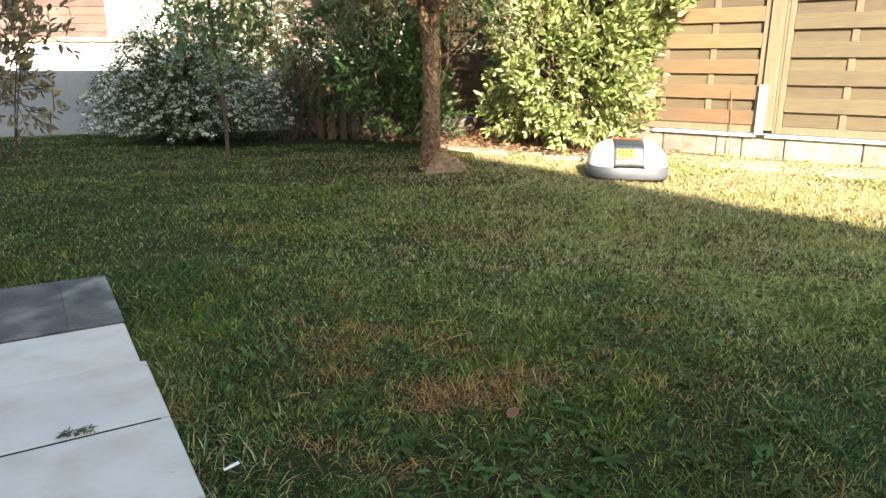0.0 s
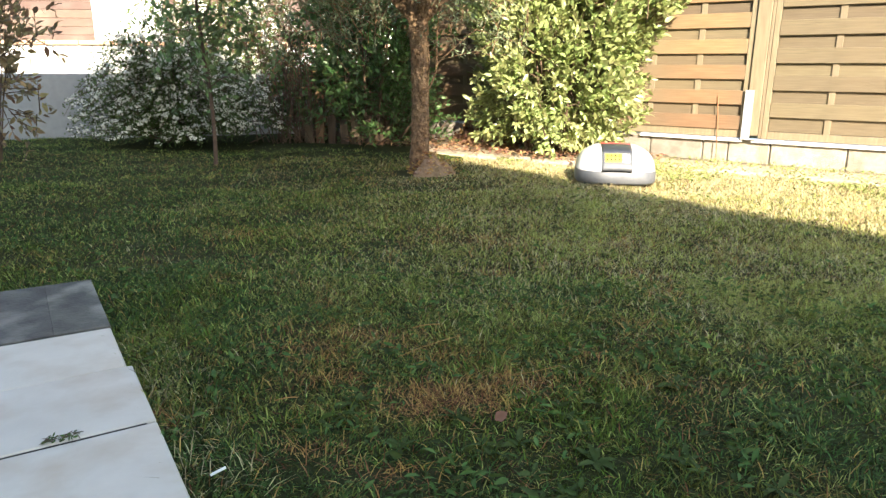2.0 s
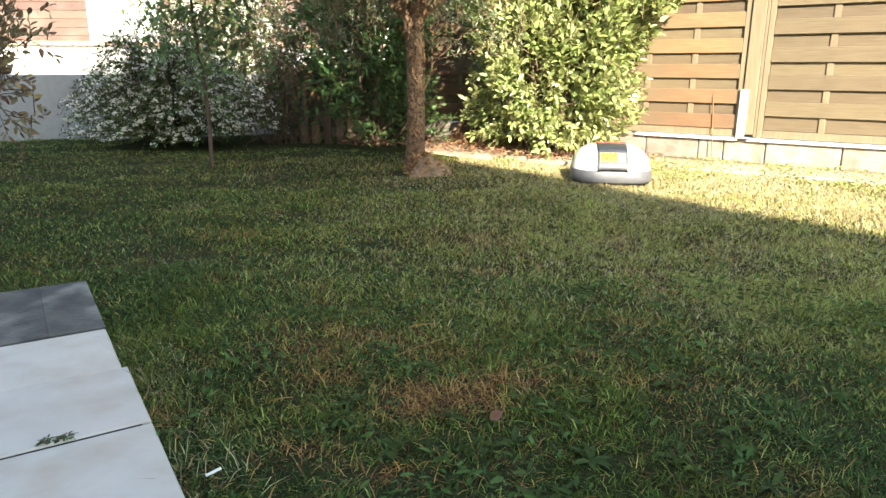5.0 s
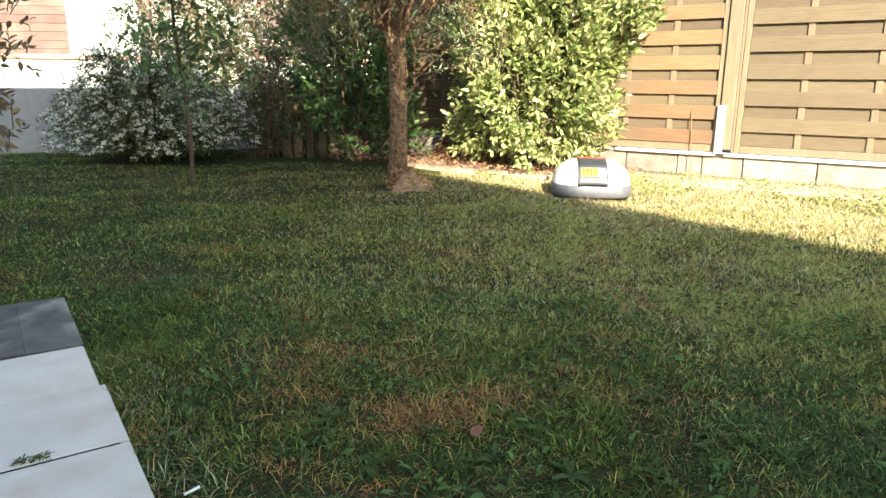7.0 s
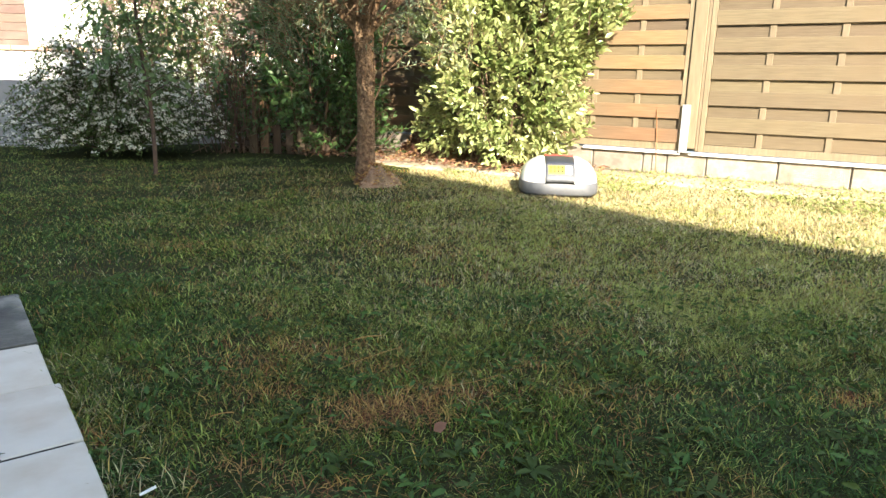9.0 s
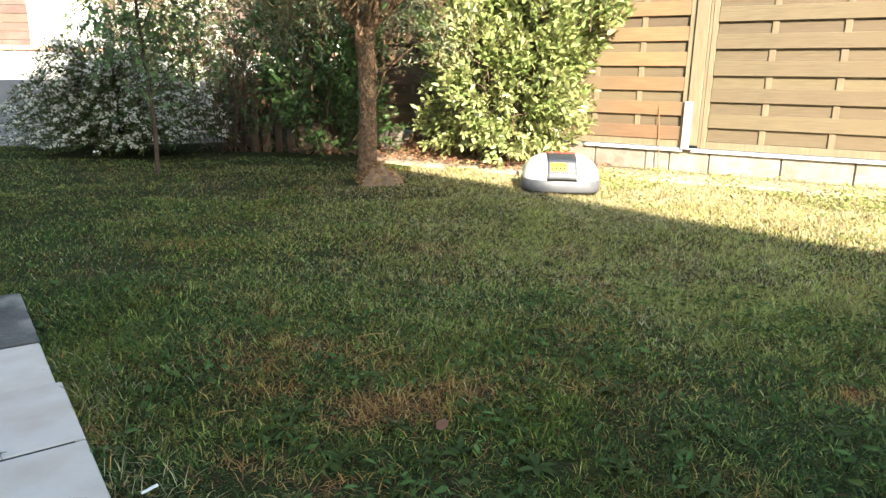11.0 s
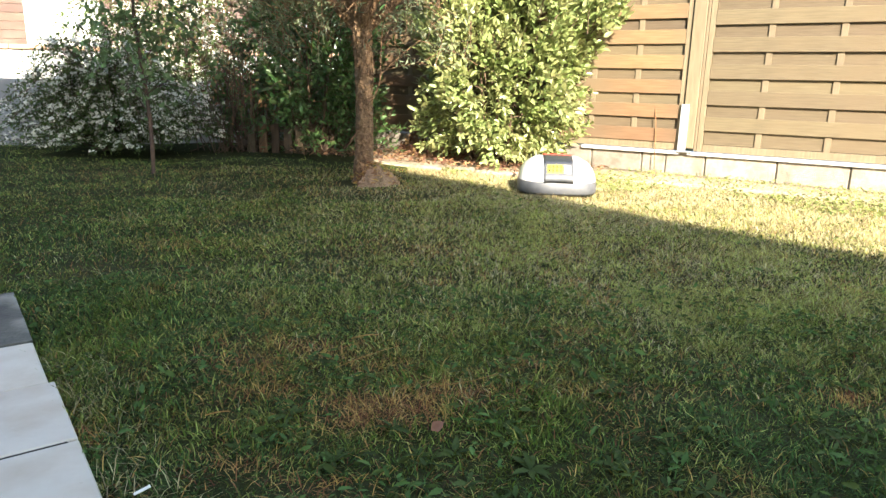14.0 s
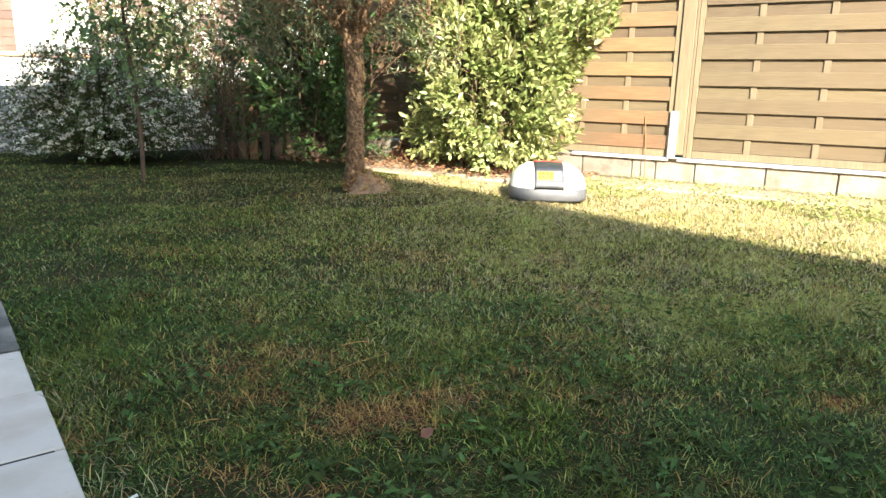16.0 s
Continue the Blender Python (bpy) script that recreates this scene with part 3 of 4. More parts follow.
house_wing.matrix_world = house_m
tagged(house_wing, "plain white rendered wall of an assumed lower house wing", "wall", kind="structure")


def prism(name, a, b):
    """A solid between two four-cornered ends."""
    sides = [(i, (i + 1) % 4, (i + 1) % 4 + 4, i + 4) for i in range(4)]
    return raw(name, np.array(a + b), [(3, 2, 1, 0), (4, 5, 6, 7)] + sides)


def house_roof(y0, y1, eave):
    profile = ((EAVE_OUT, eave - 0.16), (EAVE_OUT, eave), (-7.0, eave + 2.2), (-7.0, eave + 2.04))
    roof = obj("roof_house", prism("roof_house", [(x, y0, z) for x, z in profile], [(x, y1, z) for x, z in profile]), M_ROOF)
    roof.matrix_world = house_m
    tagged(roof, "sloping tiled roof with overhanging eaves", "roof", kind="structure")


house_roof(-14.3, 0.6, EAVE_Z)
house_roof(0.62, 6.4, EAVE_LOW)

# ---- block wall, ledge and fence ----
base = box_part("wall_fence_base", (-2.9, 0.012, -0.1), (4.6, 0.17, 0.205), M_MORTAR, bevel=0.004)
base.matrix_world = fence_pose(0)
tagged(base, "low wall of weathered concrete blocks under the fence", "wall", kind="structure")
joints = (-2.85, -2.32, -1.8, -1.28, -0.77, -0.25, 0.239, 0.705, 0.916, 1.25, 1.808, 2.33, 2.85, 3.37, 3.9, 4.42)
for a, b in zip(joints, joints[1:]):
    jog = rng.uniform(-0.004, 0.004)
    box_part("concrete_block", (a + 0.006, jog, -0.08), (b - 0.006, 0.03 + jog, 0.2 + rng.uniform(-0.004, 0.003)), M_BLOCK, base, bevel=0.006)
for a, b in ((0.15, 1.03), (1.1, 4.5)):
    bm = bmesh.new()
    box(bm, (a, -0.03, 0.206), (b, 0.06, 0.214), 0.001)
    box(bm, (a, -0.034, 0.19), (b, -0.0285, 0.214), 0.001)
    ledge = part("metal_ledge", bm, M_WHITEMETAL)
    ledge.matrix_world = fence_pose(0)
    tagged(ledge, "thin white metal angle along the wall top", "trim", kind="structure")


fence = thing("garden_fence", fence_pose(0), "tall timber fence of horizontal boards on a block wall", "fence")


def fence_panel(s0, s1, z0, front, pitch, board, battens, wood, label):
    """A two-sided board panel between stiles, with boards in turn before and behind the battens."""
    w = s1 - s0
    top = 2.02
    bm = bmesh.new()
    for x in (0.0, w - 0.042):
        box(bm, (x, -0.026, z0), (x + 0.042, 0.026, top), 0.003)
    box(bm, (0.043, -0.012, z0), (w - 0.043, 0.026, z0 + (0.06 if front > 0.35 else 0.1)), 0.003)
    box(bm, (0.0, -0.03, top + 0.001), (w, 0.03, top + 0.04), 0.003)
    p = part("fence_panel", bm, M_POST, fence, label)
    p.location.x = s0
    for x in battens:
        box_part("batten", (x - s0 - 0.024, -0.01, z0 + 0.04), (x - s0 + 0.024, 0.002, top), M_POST, p)
    z = front
    while z + board < top:
        lean = rng.uniform(-0.002, 0.002)
        b = box_part("board", (0.044, -0.024 + lean, 0), (w - 0.044, -0.0105, board), wood, p)
        b.location.z = z
        z += pitch
    z = front - pitch / 2
    while z + board < top:
        if z > z0:
            b = box_part("board", (0.044, 0.0025, 0), (w - 0.044, 0.016, board + 0.02), M_WOOD_R, p)
            b.location.z = z - 0.01
        z += pitch
    return p


fence_panel(1.172, 2.99, 0.222, 0.401, 0.2133, 0.116, (1.643, 2.144, 2.645), M_WOOD_R, "greenish tan timber panel of alternating horizontal boards")
fence_panel(-0.82, 1.034, 0.222, 0.287, 0.2055, 0.116, (0.612, 0.216, -0.2), M_WOOD_L, "orange-brown timber panel of alternating horizontal boards")
fence_panel(-2.72, -0.92, 0.222, 0.287, 0.2055, 0.116, (-1.3, -1.8, -2.3), M_WOOD_L, "orange-brown timber panel behind the hedge")
fence_panel(3.1, 4.5, 0.222, 0.401, 0.2133, 0.116, (3.6, 4.05), M_WOOD_R, "greenish tan timber panel of alternating horizontal boards")


def fence_post(s, bracket=True):
    p = box_part("fence_post", (-0.046, -0.045, 0.03), (0.062, 0.045, 1.9), M_POST, fence, "pale square timber post", 0.006)
    p.location = (s, 0, 0.215)
    box_part("cover_strip", (0.064, -0.036, 0.01), (0.084, 0.02, 1.85), M_POST, p)
    bm = bmesh.new()
    box(bm, (-0.062, -0.053, 0.0), (0.002, -0.047, 0.4), 0.001)
    box(bm, (-0.066, -0.053, 0.0), (-0.061, 0.045, 0.4), 0.001)
    box(bm, (-0.066, -0.053, -0.004), (0.06, 0.05, 0.003), 0.001)
    for z in (0.1, 0.33):
        bmesh.ops.create_cone(bm, cap_ends=True, segments=6, radius1=0.009, radius2=0.008, depth=0.008, matrix=pose(-0.025, -0.057, z, 90))
    part("steel_shoe", bm, M_STEEL, p, "upright galvanised steel shoe with bolts")
    return p


fence_post(1.085)
fence_post(3.03)
fence_post(-0.89)
rod = obj("iron_rod", tubes("iron_rod", [(bend(by_fence(0.842, 0.05, 0.0), by_fence(0.80, 0.032, 0.56), (0.004, 0, 0)), np.full(6, 0.004))], 6), M_RUST, smooth=True)
tagged(rod, "thin rusty iron rod leaning on the fence", "rod")

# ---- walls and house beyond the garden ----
# White wall in shade; the grey render carries that shade.
wall_west = box_part("wall_west", (-6, 0, -0.1), (4.6, 0.18, 0.69), M_PLASTER_SHADE, bevel=0.008)
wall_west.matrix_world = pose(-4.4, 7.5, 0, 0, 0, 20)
tagged(wall_west, "low white rendered garden wall, greyed for shade", "wall", kind="structure")
# Sunlit render above it, built as a second wall set back into sun.
neighbour = thing("garden_wall", pose(-6.5, 11, 0, 0, 0, 8), "sunlit white rendered wall with a terracotta coping", "wall")
box_part("wall", (-9, 0, 0), (6.5, 0.2, 1.08), M_PLASTER, neighbour, bevel=0.01)
for i in range(31):
    box_part("coping_tile", (-9 + i * 0.5, -0.05, 1.082), (-8.508 + i * 0.5, 0.25, 1.15), M_COPING, neighbour, bevel=0.012)


def clad_house():
    h = thing("neighbour_house", pose(-8.35, 16, 0, 0, 0, 4), "neighbouring house with brown cladding and white window trim", "house")
    box_part("wall", (-9, 0.03, 0), (5.5, 6, 5.2), M_PLASTER, h, bevel=0.02)
    for i in range(24):
        box_part("cladding_board", (-9, 0, 0.9 + i * 0.18), (-0.02, 0.028, 1.075 + i * 0.18), M_CLAD, h, bevel=0.006)
        box_part("cladding_board", (1.52, 0, 0.9 + i * 0.18), (5.5, 0.028, 1.075 + i * 0.18), M_CLAD, h, bevel=0.006)
    box_part("corner_trim", (-0.02, -0.02, 0.9), (0.1, 0.028, 5.2), M_WHITE, h)
    w = box_part("window_frame", (0.16, -0.03, 1.45), (1.5, 0.028, 1.53), M_WHITE, h)
    for lo, hi in (((0.16, -0.03, 1.53), (0.24, 0.028, 2.7)), ((1.42, -0.03, 1.53), (1.5, 0.028, 2.7)), ((0.16, -0.03, 2.7), (1.5, 0.028, 2.78)), ((0.79, -0.03, 1.53), (0.86, 0.028, 2.7))):
        box_part("frame_bar", lo, hi, M_WHITE, w)
    # Panes painted white in place of the sun's glare on the window.
    for a, b in ((0.24, 0.79), (0.86, 1.42)):
        box_part("pane", (a, 0.0, 1.53), (b, 0.015, 2.7), M_WHITE, w, "window pane made white for glare")
    profile = ((-0.4, 5.205), (-0.4, 5.35), (3, 7.4), (6.4, 5.205))
    obj("roof", prism("roof", [(-9.4, y, z) for y, z in profile], [(5.9, y, z) for y, z in profile]), M_ROOF, h)


clad_house()

# ---- shrubs and trees ----


def dome(count, centre, half, power=2.6, shell=0.55, low=-1.0, lumps=0.12):
    """Points in the outer part of a lumpy rounded block, with outward directions."""
    d = unit(rng.normal(0, 1, (count, 3)))
    d = d[d[:, 2] > low]
    r = 1 / (np.abs(d) ** power).sum(1) ** (1 / power)
    r = r * (1 + lumps * (np.sin(5 * d[:, 0] + 3 * d[:, 2]) * np.sin(4 * d[:, 1] + 2) + 0.6 * np.sin(9 * d[:, 2] + 7 * d[:, 0])))
    r = r * rng.uniform(shell, 1.0, len(d)) ** 0.6
    return np.asarray(centre) + d * r[:, None] * np.asarray(half), d


def turned(v, degrees, about):
    c, s = math.cos(radians(degrees)), math.sin(radians(degrees))
    w = v - about
    return np.stack([w[:, 0] * c - w[:, 1] * s, w[:, 0] * s + w[:, 1] * c, w[:, 2]], -1) + about


def shrub(name, label, category, foot, turn, half, centre_z, count, per, leaf, material, shell=0.55, stems=14, power=2.6, low=-0.95, lumps=0.12, group="", extra=(), thick=0.014):
    """A leafy shrub: stems from the ground and a crown of leafy shoots."""
    root = thing(name, pose(*foot), label, category, group)
    tips, out = dome(count, (0, 0, centre_z), half, power, shell, low, lumps)
    for c, h, k in extra:
        tips = np.concatenate([tips, dome(k, c, h, 2.0, 0.2)[0]])
    zero = np.zeros(3)
    tips = turned(tips, turn, zero)
    tips = tips[tips[:, 2] > 0.04]
    ways = unit(tips - [0, 0, centre_z * 0.7]) + [0, -0.15, 0.35] + rng.normal(0, 0.35, tips.shape)
    at, way = shoots(tips, ways, per, leaf[0] * 1.6)
    size = rng.uniform(0.6, 1.15, len(at))
    obj("crown", leaves("crown", at, way, leaf[0] * size, leaf[1] * size), material, root)
    runs = []
    for i in range(stems):
        end = tips[rng.integers(min(len(tips), int(count * 0.8)))]
        foot_at = np.array([end[0] * 0.35, end[1] * 0.35, -0.02])
        runs.append((bend(foot_at, end, (0, 0, 0.12 * end[2])), np.linspace(thick, 0.004, 6)))
    pick = rng.choice(len(tips), min(len(tips), 260), replace=False)
    for i in pick:
        back = unit(ways[i][None])[0] * rng.uniform(0.15, 0.3)
        runs.append((bend(tips[i] - back, tips[i], (0, 0, 0.01), 4), np.linspace(0.005, 0.002, 4)))
    tagged(obj("stem", tubes("stems", runs, 5), M_TWIG, root, "bare brown branching stems", smooth=True), kind="stuff")
    return root


hp = by_fence(-0.46, 0.5)
shrub("laurel_hedge", "dense sunlit laurel shrub with glossy yellow-green leaves", "shrub", (hp.x, hp.y, 0), FENCE_TURN, (0.8, 0.5, 1.04), 1.06, 2500, 7, (0.08, 0.037), M_LAUREL, stems=18, lumps=0.2, power=3.0, extra=(((0.87, -0.05, 1.42), (0.28, 0.25, 0.2), 110), ((-0.2, -0.1, 2.0), (0.9, 0.4, 0.3), 300)))
shrub("green_shrub", "shaded green shrub with sparse lower branches", "shrub", (-0.98, 7.35, 0), -10, (0.78, 0.45, 1.02), 1.06, 1050, 6, (0.08, 0.038), M_DARKLEAF, stems=14, low=-0.9, lumps=0.25, shell=0.35)
shrub("tall_hedge", "tall dark hedge closing the far side of the garden", "hedge", (-0.8, 8.35, 0), 12, (0.85, 0.35, 1.25), 1.3, 1900, 6, (0.09, 0.045), M_DARKLEAF, stems=16)
shrub("reddish_shrub", "thin shrub with reddish and olive leaves", "shrub", (-3.95, 5.75, 0), 0, (0.66, 0.5, 0.95), 1.0, 340, 6, (0.085, 0.04), M_RED, shell=0.3, stems=5, low=-0.9, thick=0.007)


shrub("low_shrub", "low dark green undergrowth beneath the shrubs", "shrub", (-0.72, 7.3, 0), -8, (0.62, 0.25, 0.32), 0.26, 330, 6, (0.06, 0.028), M_DARKLEAF, stems=6, low=-0.9, lumps=0.25, shell=0.2)


def spirea(foot, label, size_by=1.0, flowers=(5, 11), canes=390, tallest=1.3):
    """A shrub of long arching canes set with clusters of small white flowers."""
    root = thing("flowering_spirea", pose(*foot) @ Matrix.Scale(size_by, 4), label, "shrub")
    runs, lat, lway, fat = [], [], [], []
    for i in range(canes):
        a = rng.uniform(0, 2 * math.pi)
        reach = rng.uniform(0.35, 1.22) * (0.9 if math.cos(a) < 0.3 else 0.98)
        peak = (rng.uniform(0.3, tallest) if i % 5 < 3 else rng.uniform(0.15, 0.7)) * (1.15 - 0.35 * reach)
        t = np.linspace(0, 1, 12)
        droop = rng.uniform(0.3, 0.95)
        z = peak * np.sin(np.minimum(t * 1.6, 1.0) * math.pi / 2) - droop * peak * np.clip(t - 0.5, 0, 1) ** 1.6 * 1.9
        wig = rng.normal(0, 0.02, (12, 2)).cumsum(0) * 0.5
        p = np.stack([math.cos(a) * reach * t + wig[:, 0], math.sin(a) * reach * 0.75 * t + wig[:, 1], np.maximum(z, 0.03)], -1)
        runs.append((p, np.linspace(0.007, 0.0016, 12)))
        for _ in range(70):
            f = rng.uniform(2.5, 11)
            j = min(int(f), 10)
            q = p[j] * (1 - f + j) + p[j + 1] * (f - j)
            lat.append(q + rng.normal(0, 0.02, 3))
            lway.append(rng.normal(0, 1, 3) + [0, 0, 0.3])
        for _ in range(rng.integers(*flowers)):
            f = rng.uniform(3.5, 11)
            j = min(int(f), 10)
            q = p[j] * (1 - f + j) + p[j + 1] * (f - j) + [0, 0, 0.014]
            fat += [q + rng.normal(0, 0.0135, 3) * [1, 1, 0.6] for _ in range(rng.integers(6, 15))]
    tagged(obj("cane", tubes("canes", runs, 5), M_TWIG, root, "thin arching brown canes", smooth=True), kind="stuff")
    lat, lway, fat = np.array(lat), np.array(lway), np.array(fat)
    obj("foliage", leaves("foliage", lat, lway, rng.uniform(0.026, 0.05, len(lat)), rng.uniform(0.013, 0.024, len(lat)), small=True), M_SPIREA, root)
    nor = unit(rng.normal(0, 0.6, fat.shape) + [0, -0.5, 0.8])
    fx = unit(np.cross(nor, [0.3, 0.9, 0.1]))
    fy = np.cross(nor, fx)
    size = rng.uniform(0.007, 0.0125, len(fat))[:, None]
    obj("blossom", raw("blossom", *stamp(PETALS, [], PETAL_T, fat, fx * size, fy * size, nor * size)), M_FLOWER, root, "clusters of small white flowers")


spirea((-2.93, 7.15, 0), "arching shrub covered in small white flower clusters", 1.0, (5, 12), 430, 1.27)
spirea((-3.15, 9.7, 0), "sunlit blossoming shrub behind the garden wall", 1.5, (6, 12), 270, 1.6)

shrub("dark_shrub", "dark shaded undergrowth beside the flowering shrub", "shrub", (-1.72, 7.75, 0), 0, (0.5, 0.25, 0.55), 0.5, 520, 6, (0.06, 0.03), M_DARKLEAF, stems=8, low=-0.9, lumps=0.25, shell=0.2)

# dry twiggy shrub between the spirea and the green shrub
dry = thing("dry_shrub", pose(-1.75, 7.4, 0), "tangle of dry reddish-brown twigs with a few pale leaves", "shrub")
runs, dat = [], []
for i in range(60):
    a, r = rng.uniform(0, 6.28), rng.uniform(0.1, 0.46)
    end = np.array([math.cos(a) * r, math.sin(a) * r * 0.7, rng.uniform(0.7, 1.9)])
    p = bend((0.8 * end[0] + rng.normal(0, 0.1), 0.6 * end[1], 0), end, rng.normal(0, 0.16, 3), 7)
    runs.append((p, np.linspace(0.005, 0.0015, 7)))
    dat += [p[rng.integers(3, 7)] + rng.normal(0, 0.05, 3) for _ in range(9)]
tagged(obj("twig", tubes("twigs", runs, 5), M_TWIG, dry, smooth=True), kind="stuff")
dat = np.array(dat)
tagged(obj("leaf", leaves("leaf", dat, rng.normal(0, 1, dat.shape), 0.05, 0.022), M_DRYLEAF, dry), kind="stuff")


def crown_tree(name, label, foot, trunk, limbs, group, leaf, material, bark, clumps, twig=1.0):
    """A tree with a tapered trunk, limbs as separate meshes and a leafy crown."""
    root = thing(name, pose(*foot), label, "tree", group)
    obj("trunk", tubes("trunk", [trunk], 22, 0.055), bark, root, smooth=True)
    for run in limbs:
        obj("limb", tubes("limb", [run], 7, 0.03), bark, root, smooth=True)
    tips, ways, per = clumps
    at, way = shoots(tips, ways, per, leaf[0] * 2.6, 0.9)
    size = rng.uniform(0.6, 1.2, len(at))
    obj("crown", leaves("crown", at, way, leaf[0] * size, leaf[1] * size, small=leaf[1] < 0.02), material, root)
    runs = [(bend(t - unit(w[None])[0] * 0.3, t, rng.normal(0, 0.015, 3), 4), np.linspace(0.0035, 0.001, 4) * twig) for t, w in zip(tips, ways)]
    tagged(obj("twig", tubes("twigs", runs, 4), bark, root, smooth=True), kind="stuff")
    return root


# the garden tree with a bare trunk and narrow grey-green leaves
zs = np.linspace(-0.05, 1.3, 60)
flare = 0.03 * np.exp(-(zs + 0.05) / 0.09)
trunk_run = (np.stack([-0.005 * zs + 0.008 * np.sin(3 * zs), 0.01 * np.sin(4 * zs), zs], -1), 0.07 - 0.012 * zs / 1.3 + flare + 0.012 * np.exp(-((zs - 1.05) / 0.1) ** 2))
limbs = []
for end, r in (((-0.75, 0.1, 2.3), 0.04), ((-0.28, -0.2, 2.5), 0.045), ((0.2, 0.25, 2.6), 0.045), ((0.75, -0.05, 2.2), 0.036), ((-0.4, 0.6, 2.2), 0.034), ((0.35, -0.45, 2.2), 0.03)):
    limbs.append((bend((-0.01, 0, 1.08), end, (end[0] * 0.12, end[1] * 0.12, -0.05), 9), np.linspace(r, 0.01, 9)))
# Added bough out of view, carrying the leaves that shade the trunk.
limbs.append((bend((-0.01, 0, 1.1), (0.32, -1.7, 1.75), (0, 0, 0.18), 10), np.linspace(0.035, 0.008, 10)))
limbs.append((bend((0.03, -0.05, 0.56), (0.13, -0.02, 0.8), (0.02, 0, 0), 6), np.linspace(0.008, 0.007, 6)))
limbs.append((bend((0.13, -0.02, 0.8), (0.42, 0.02, 1.05), (0.0, 0, 0.01), 6), np.linspace(0.007, 0.003, 6)))
limbs.append((bend((0.13, -0.02, 0.8), (0.19, -0.05, 1.4), (-0.02, 0, 0), 6), np.linspace(0.007, 0.003, 6)))
limbs.append((bend((0.055, -0.03, 0.62), (0.02, -0.04, 1.15), (0.035, 0, 0), 6), np.linspace(0.006, 0.004, 6)))
tips, out = dome(1800, (-0.4, -0.1, 2.05), (1.05, 1.45, 0.9), 2.2, 0.3, lumps=0.2)
keep = (tips[:, 2] > 1.2 + 0.25 * np.sin(3 * tips[:, 0]))
low_tips = np.stack([rng.uniform(-1.05, 0.75, 90), rng.uniform(-0.4, 0.5, 90), rng.uniform(0.85, 1.35, 90)], -1)
low_tips = low_tips[np.abs(low_tips[:, 0] + 0.1) > 0.12]
# Leaf clumps added out of view to block sun from the trunk.
trunk_shade_tips = np.stack([rng.uniform(-0.5, 0.6, 80), rng.uniform(-1.6, -0.7, 80), rng.uniform(1.42, 1.95, 80)], -1)
bough_shade_tips = np.stack([rng.uniform(0.02, 0.6, 170), rng.uniform(-2.0, -0.9, 170), rng.uniform(1.42, 1.85, 170)], -1)
# Extra crown added out of view to shade the shrubs and fence behind.
hedge_shade_tips, out = dome(950, (-0.95, 0.05, 2.5), (0.95, 1.0, 1.0), 2.2, 0.2, lumps=0.2)
hedge_shade_tips = np.concatenate([hedge_shade_tips[hedge_shade_tips[:, 2] > 1.5], np.stack([rng.uniform(0.3, 0.75, 130), rng.uniform(-0.3, 0.3, 130), rng.uniform(1.45, 2.2, 130)], -1)])
tips = np.concatenate([tips[keep], low_tips, trunk_shade_tips, bough_shade_tips, hedge_shade_tips])
ways = rng.normal(0, 0.7, tips.shape) + unit(tips - [-0.05, 0, 1.2]) * 0.8 + [0, 0, 0.1]
crown_tree("garden_tree", "tree with a rough straight brown trunk and narrow grey-green leaves", (-0.335, 5.43, 0), trunk_run, limbs, "", (0.062, 0.014), M_OLIVE, M_BARK, (tips, ways, 9))

# mound of earth and dry clippings round the trunk
heap = []
for i in range(13):
    r = i / 12
    for j in range(40):
        a = j * 2 * math.pi / 40
        lump = 1 + 0.16 * math.sin(3 * a + 1) + 0.1 * math.sin(5 * a) + 0.06 * math.sin(11 * a + 2)
        p = Vector((math.cos(a) * r * 0.17 * lump, math.sin(a) * r * 0.16 * lump, 0))
        heap.append((p.x, p.y, 0.15 * (1 - r**1.5) - 0.015 + 0.06 * noise.noise(p * 22) * (1 - 0.5 * r) + 0.02 * noise.noise(p * 55)))
hq = [(i * 40 + j, (i + 1) * 40 + j, (i + 1) * 40 + (j + 1) % 40, i * 40 + (j + 1) % 40) for i in range(12) for j in range(40)]
mound = obj("earth_mound", raw("earth_mound", np.array(heap), hq), M_MOUND)
mound.location = (-0.24, 5.36, 0.0)
tagged(mound, "low mound of dry earth and clippings round the trunk", "soil", kind="structure")
k = 350
ma, mr = rng.uniform(0, 6.28, k), np.sqrt(rng.uniform(0, 1, k)) * 0.19
mp = np.stack([-0.24 + mr * np.cos(ma), 5.36 + mr * np.sin(ma) * 0.9, 0.01 + 0.15 * (1 - (mr / 0.19) ** 1.5)], -1)
clip = obj("clippings", leaves("clippings", mp, np.stack([np.cos(ma * 7), np.sin(ma * 7), rng.uniform(-0.1, 0.4, k)], -1), rng.uniform(0.02, 0.06, k), 0.005), M_STRAW)
tagged(clip, "dry grass clippings heaped at the tree foot", "clippings", kind="stuff")

# the slender young tree
zs = np.linspace(-0.03, 2.1, 16)
trunk_run = (np.stack([-0.03 * zs + 0.015 * np.sin(4 * zs), 0.01 * np.sin(3 * zs), zs], -1), np.linspace(0.017, 0.007, 16))
limbs = [(bend((-0.02, 0, z), (rx, ry, z + rise_), (0, 0, 0.03), 6), np.linspace(0.005, 0.002, 6)) for z, rx, ry, rise_ in ((0.5, -0.35, 0.1, 0.35), (0.6, 0.4, -0.05, 0.2), (0.75, -0.3, -0.15, 0.45), (0.85, 0.35, 0.15, 0.4), (1.0, -0.35, 0.05, 0.5), (1.1, 0.3, -0.1, 0.5), (1.3, -0.2, 0.1, 0.5), (1.45, 0.2, 0.0, 0.5))]
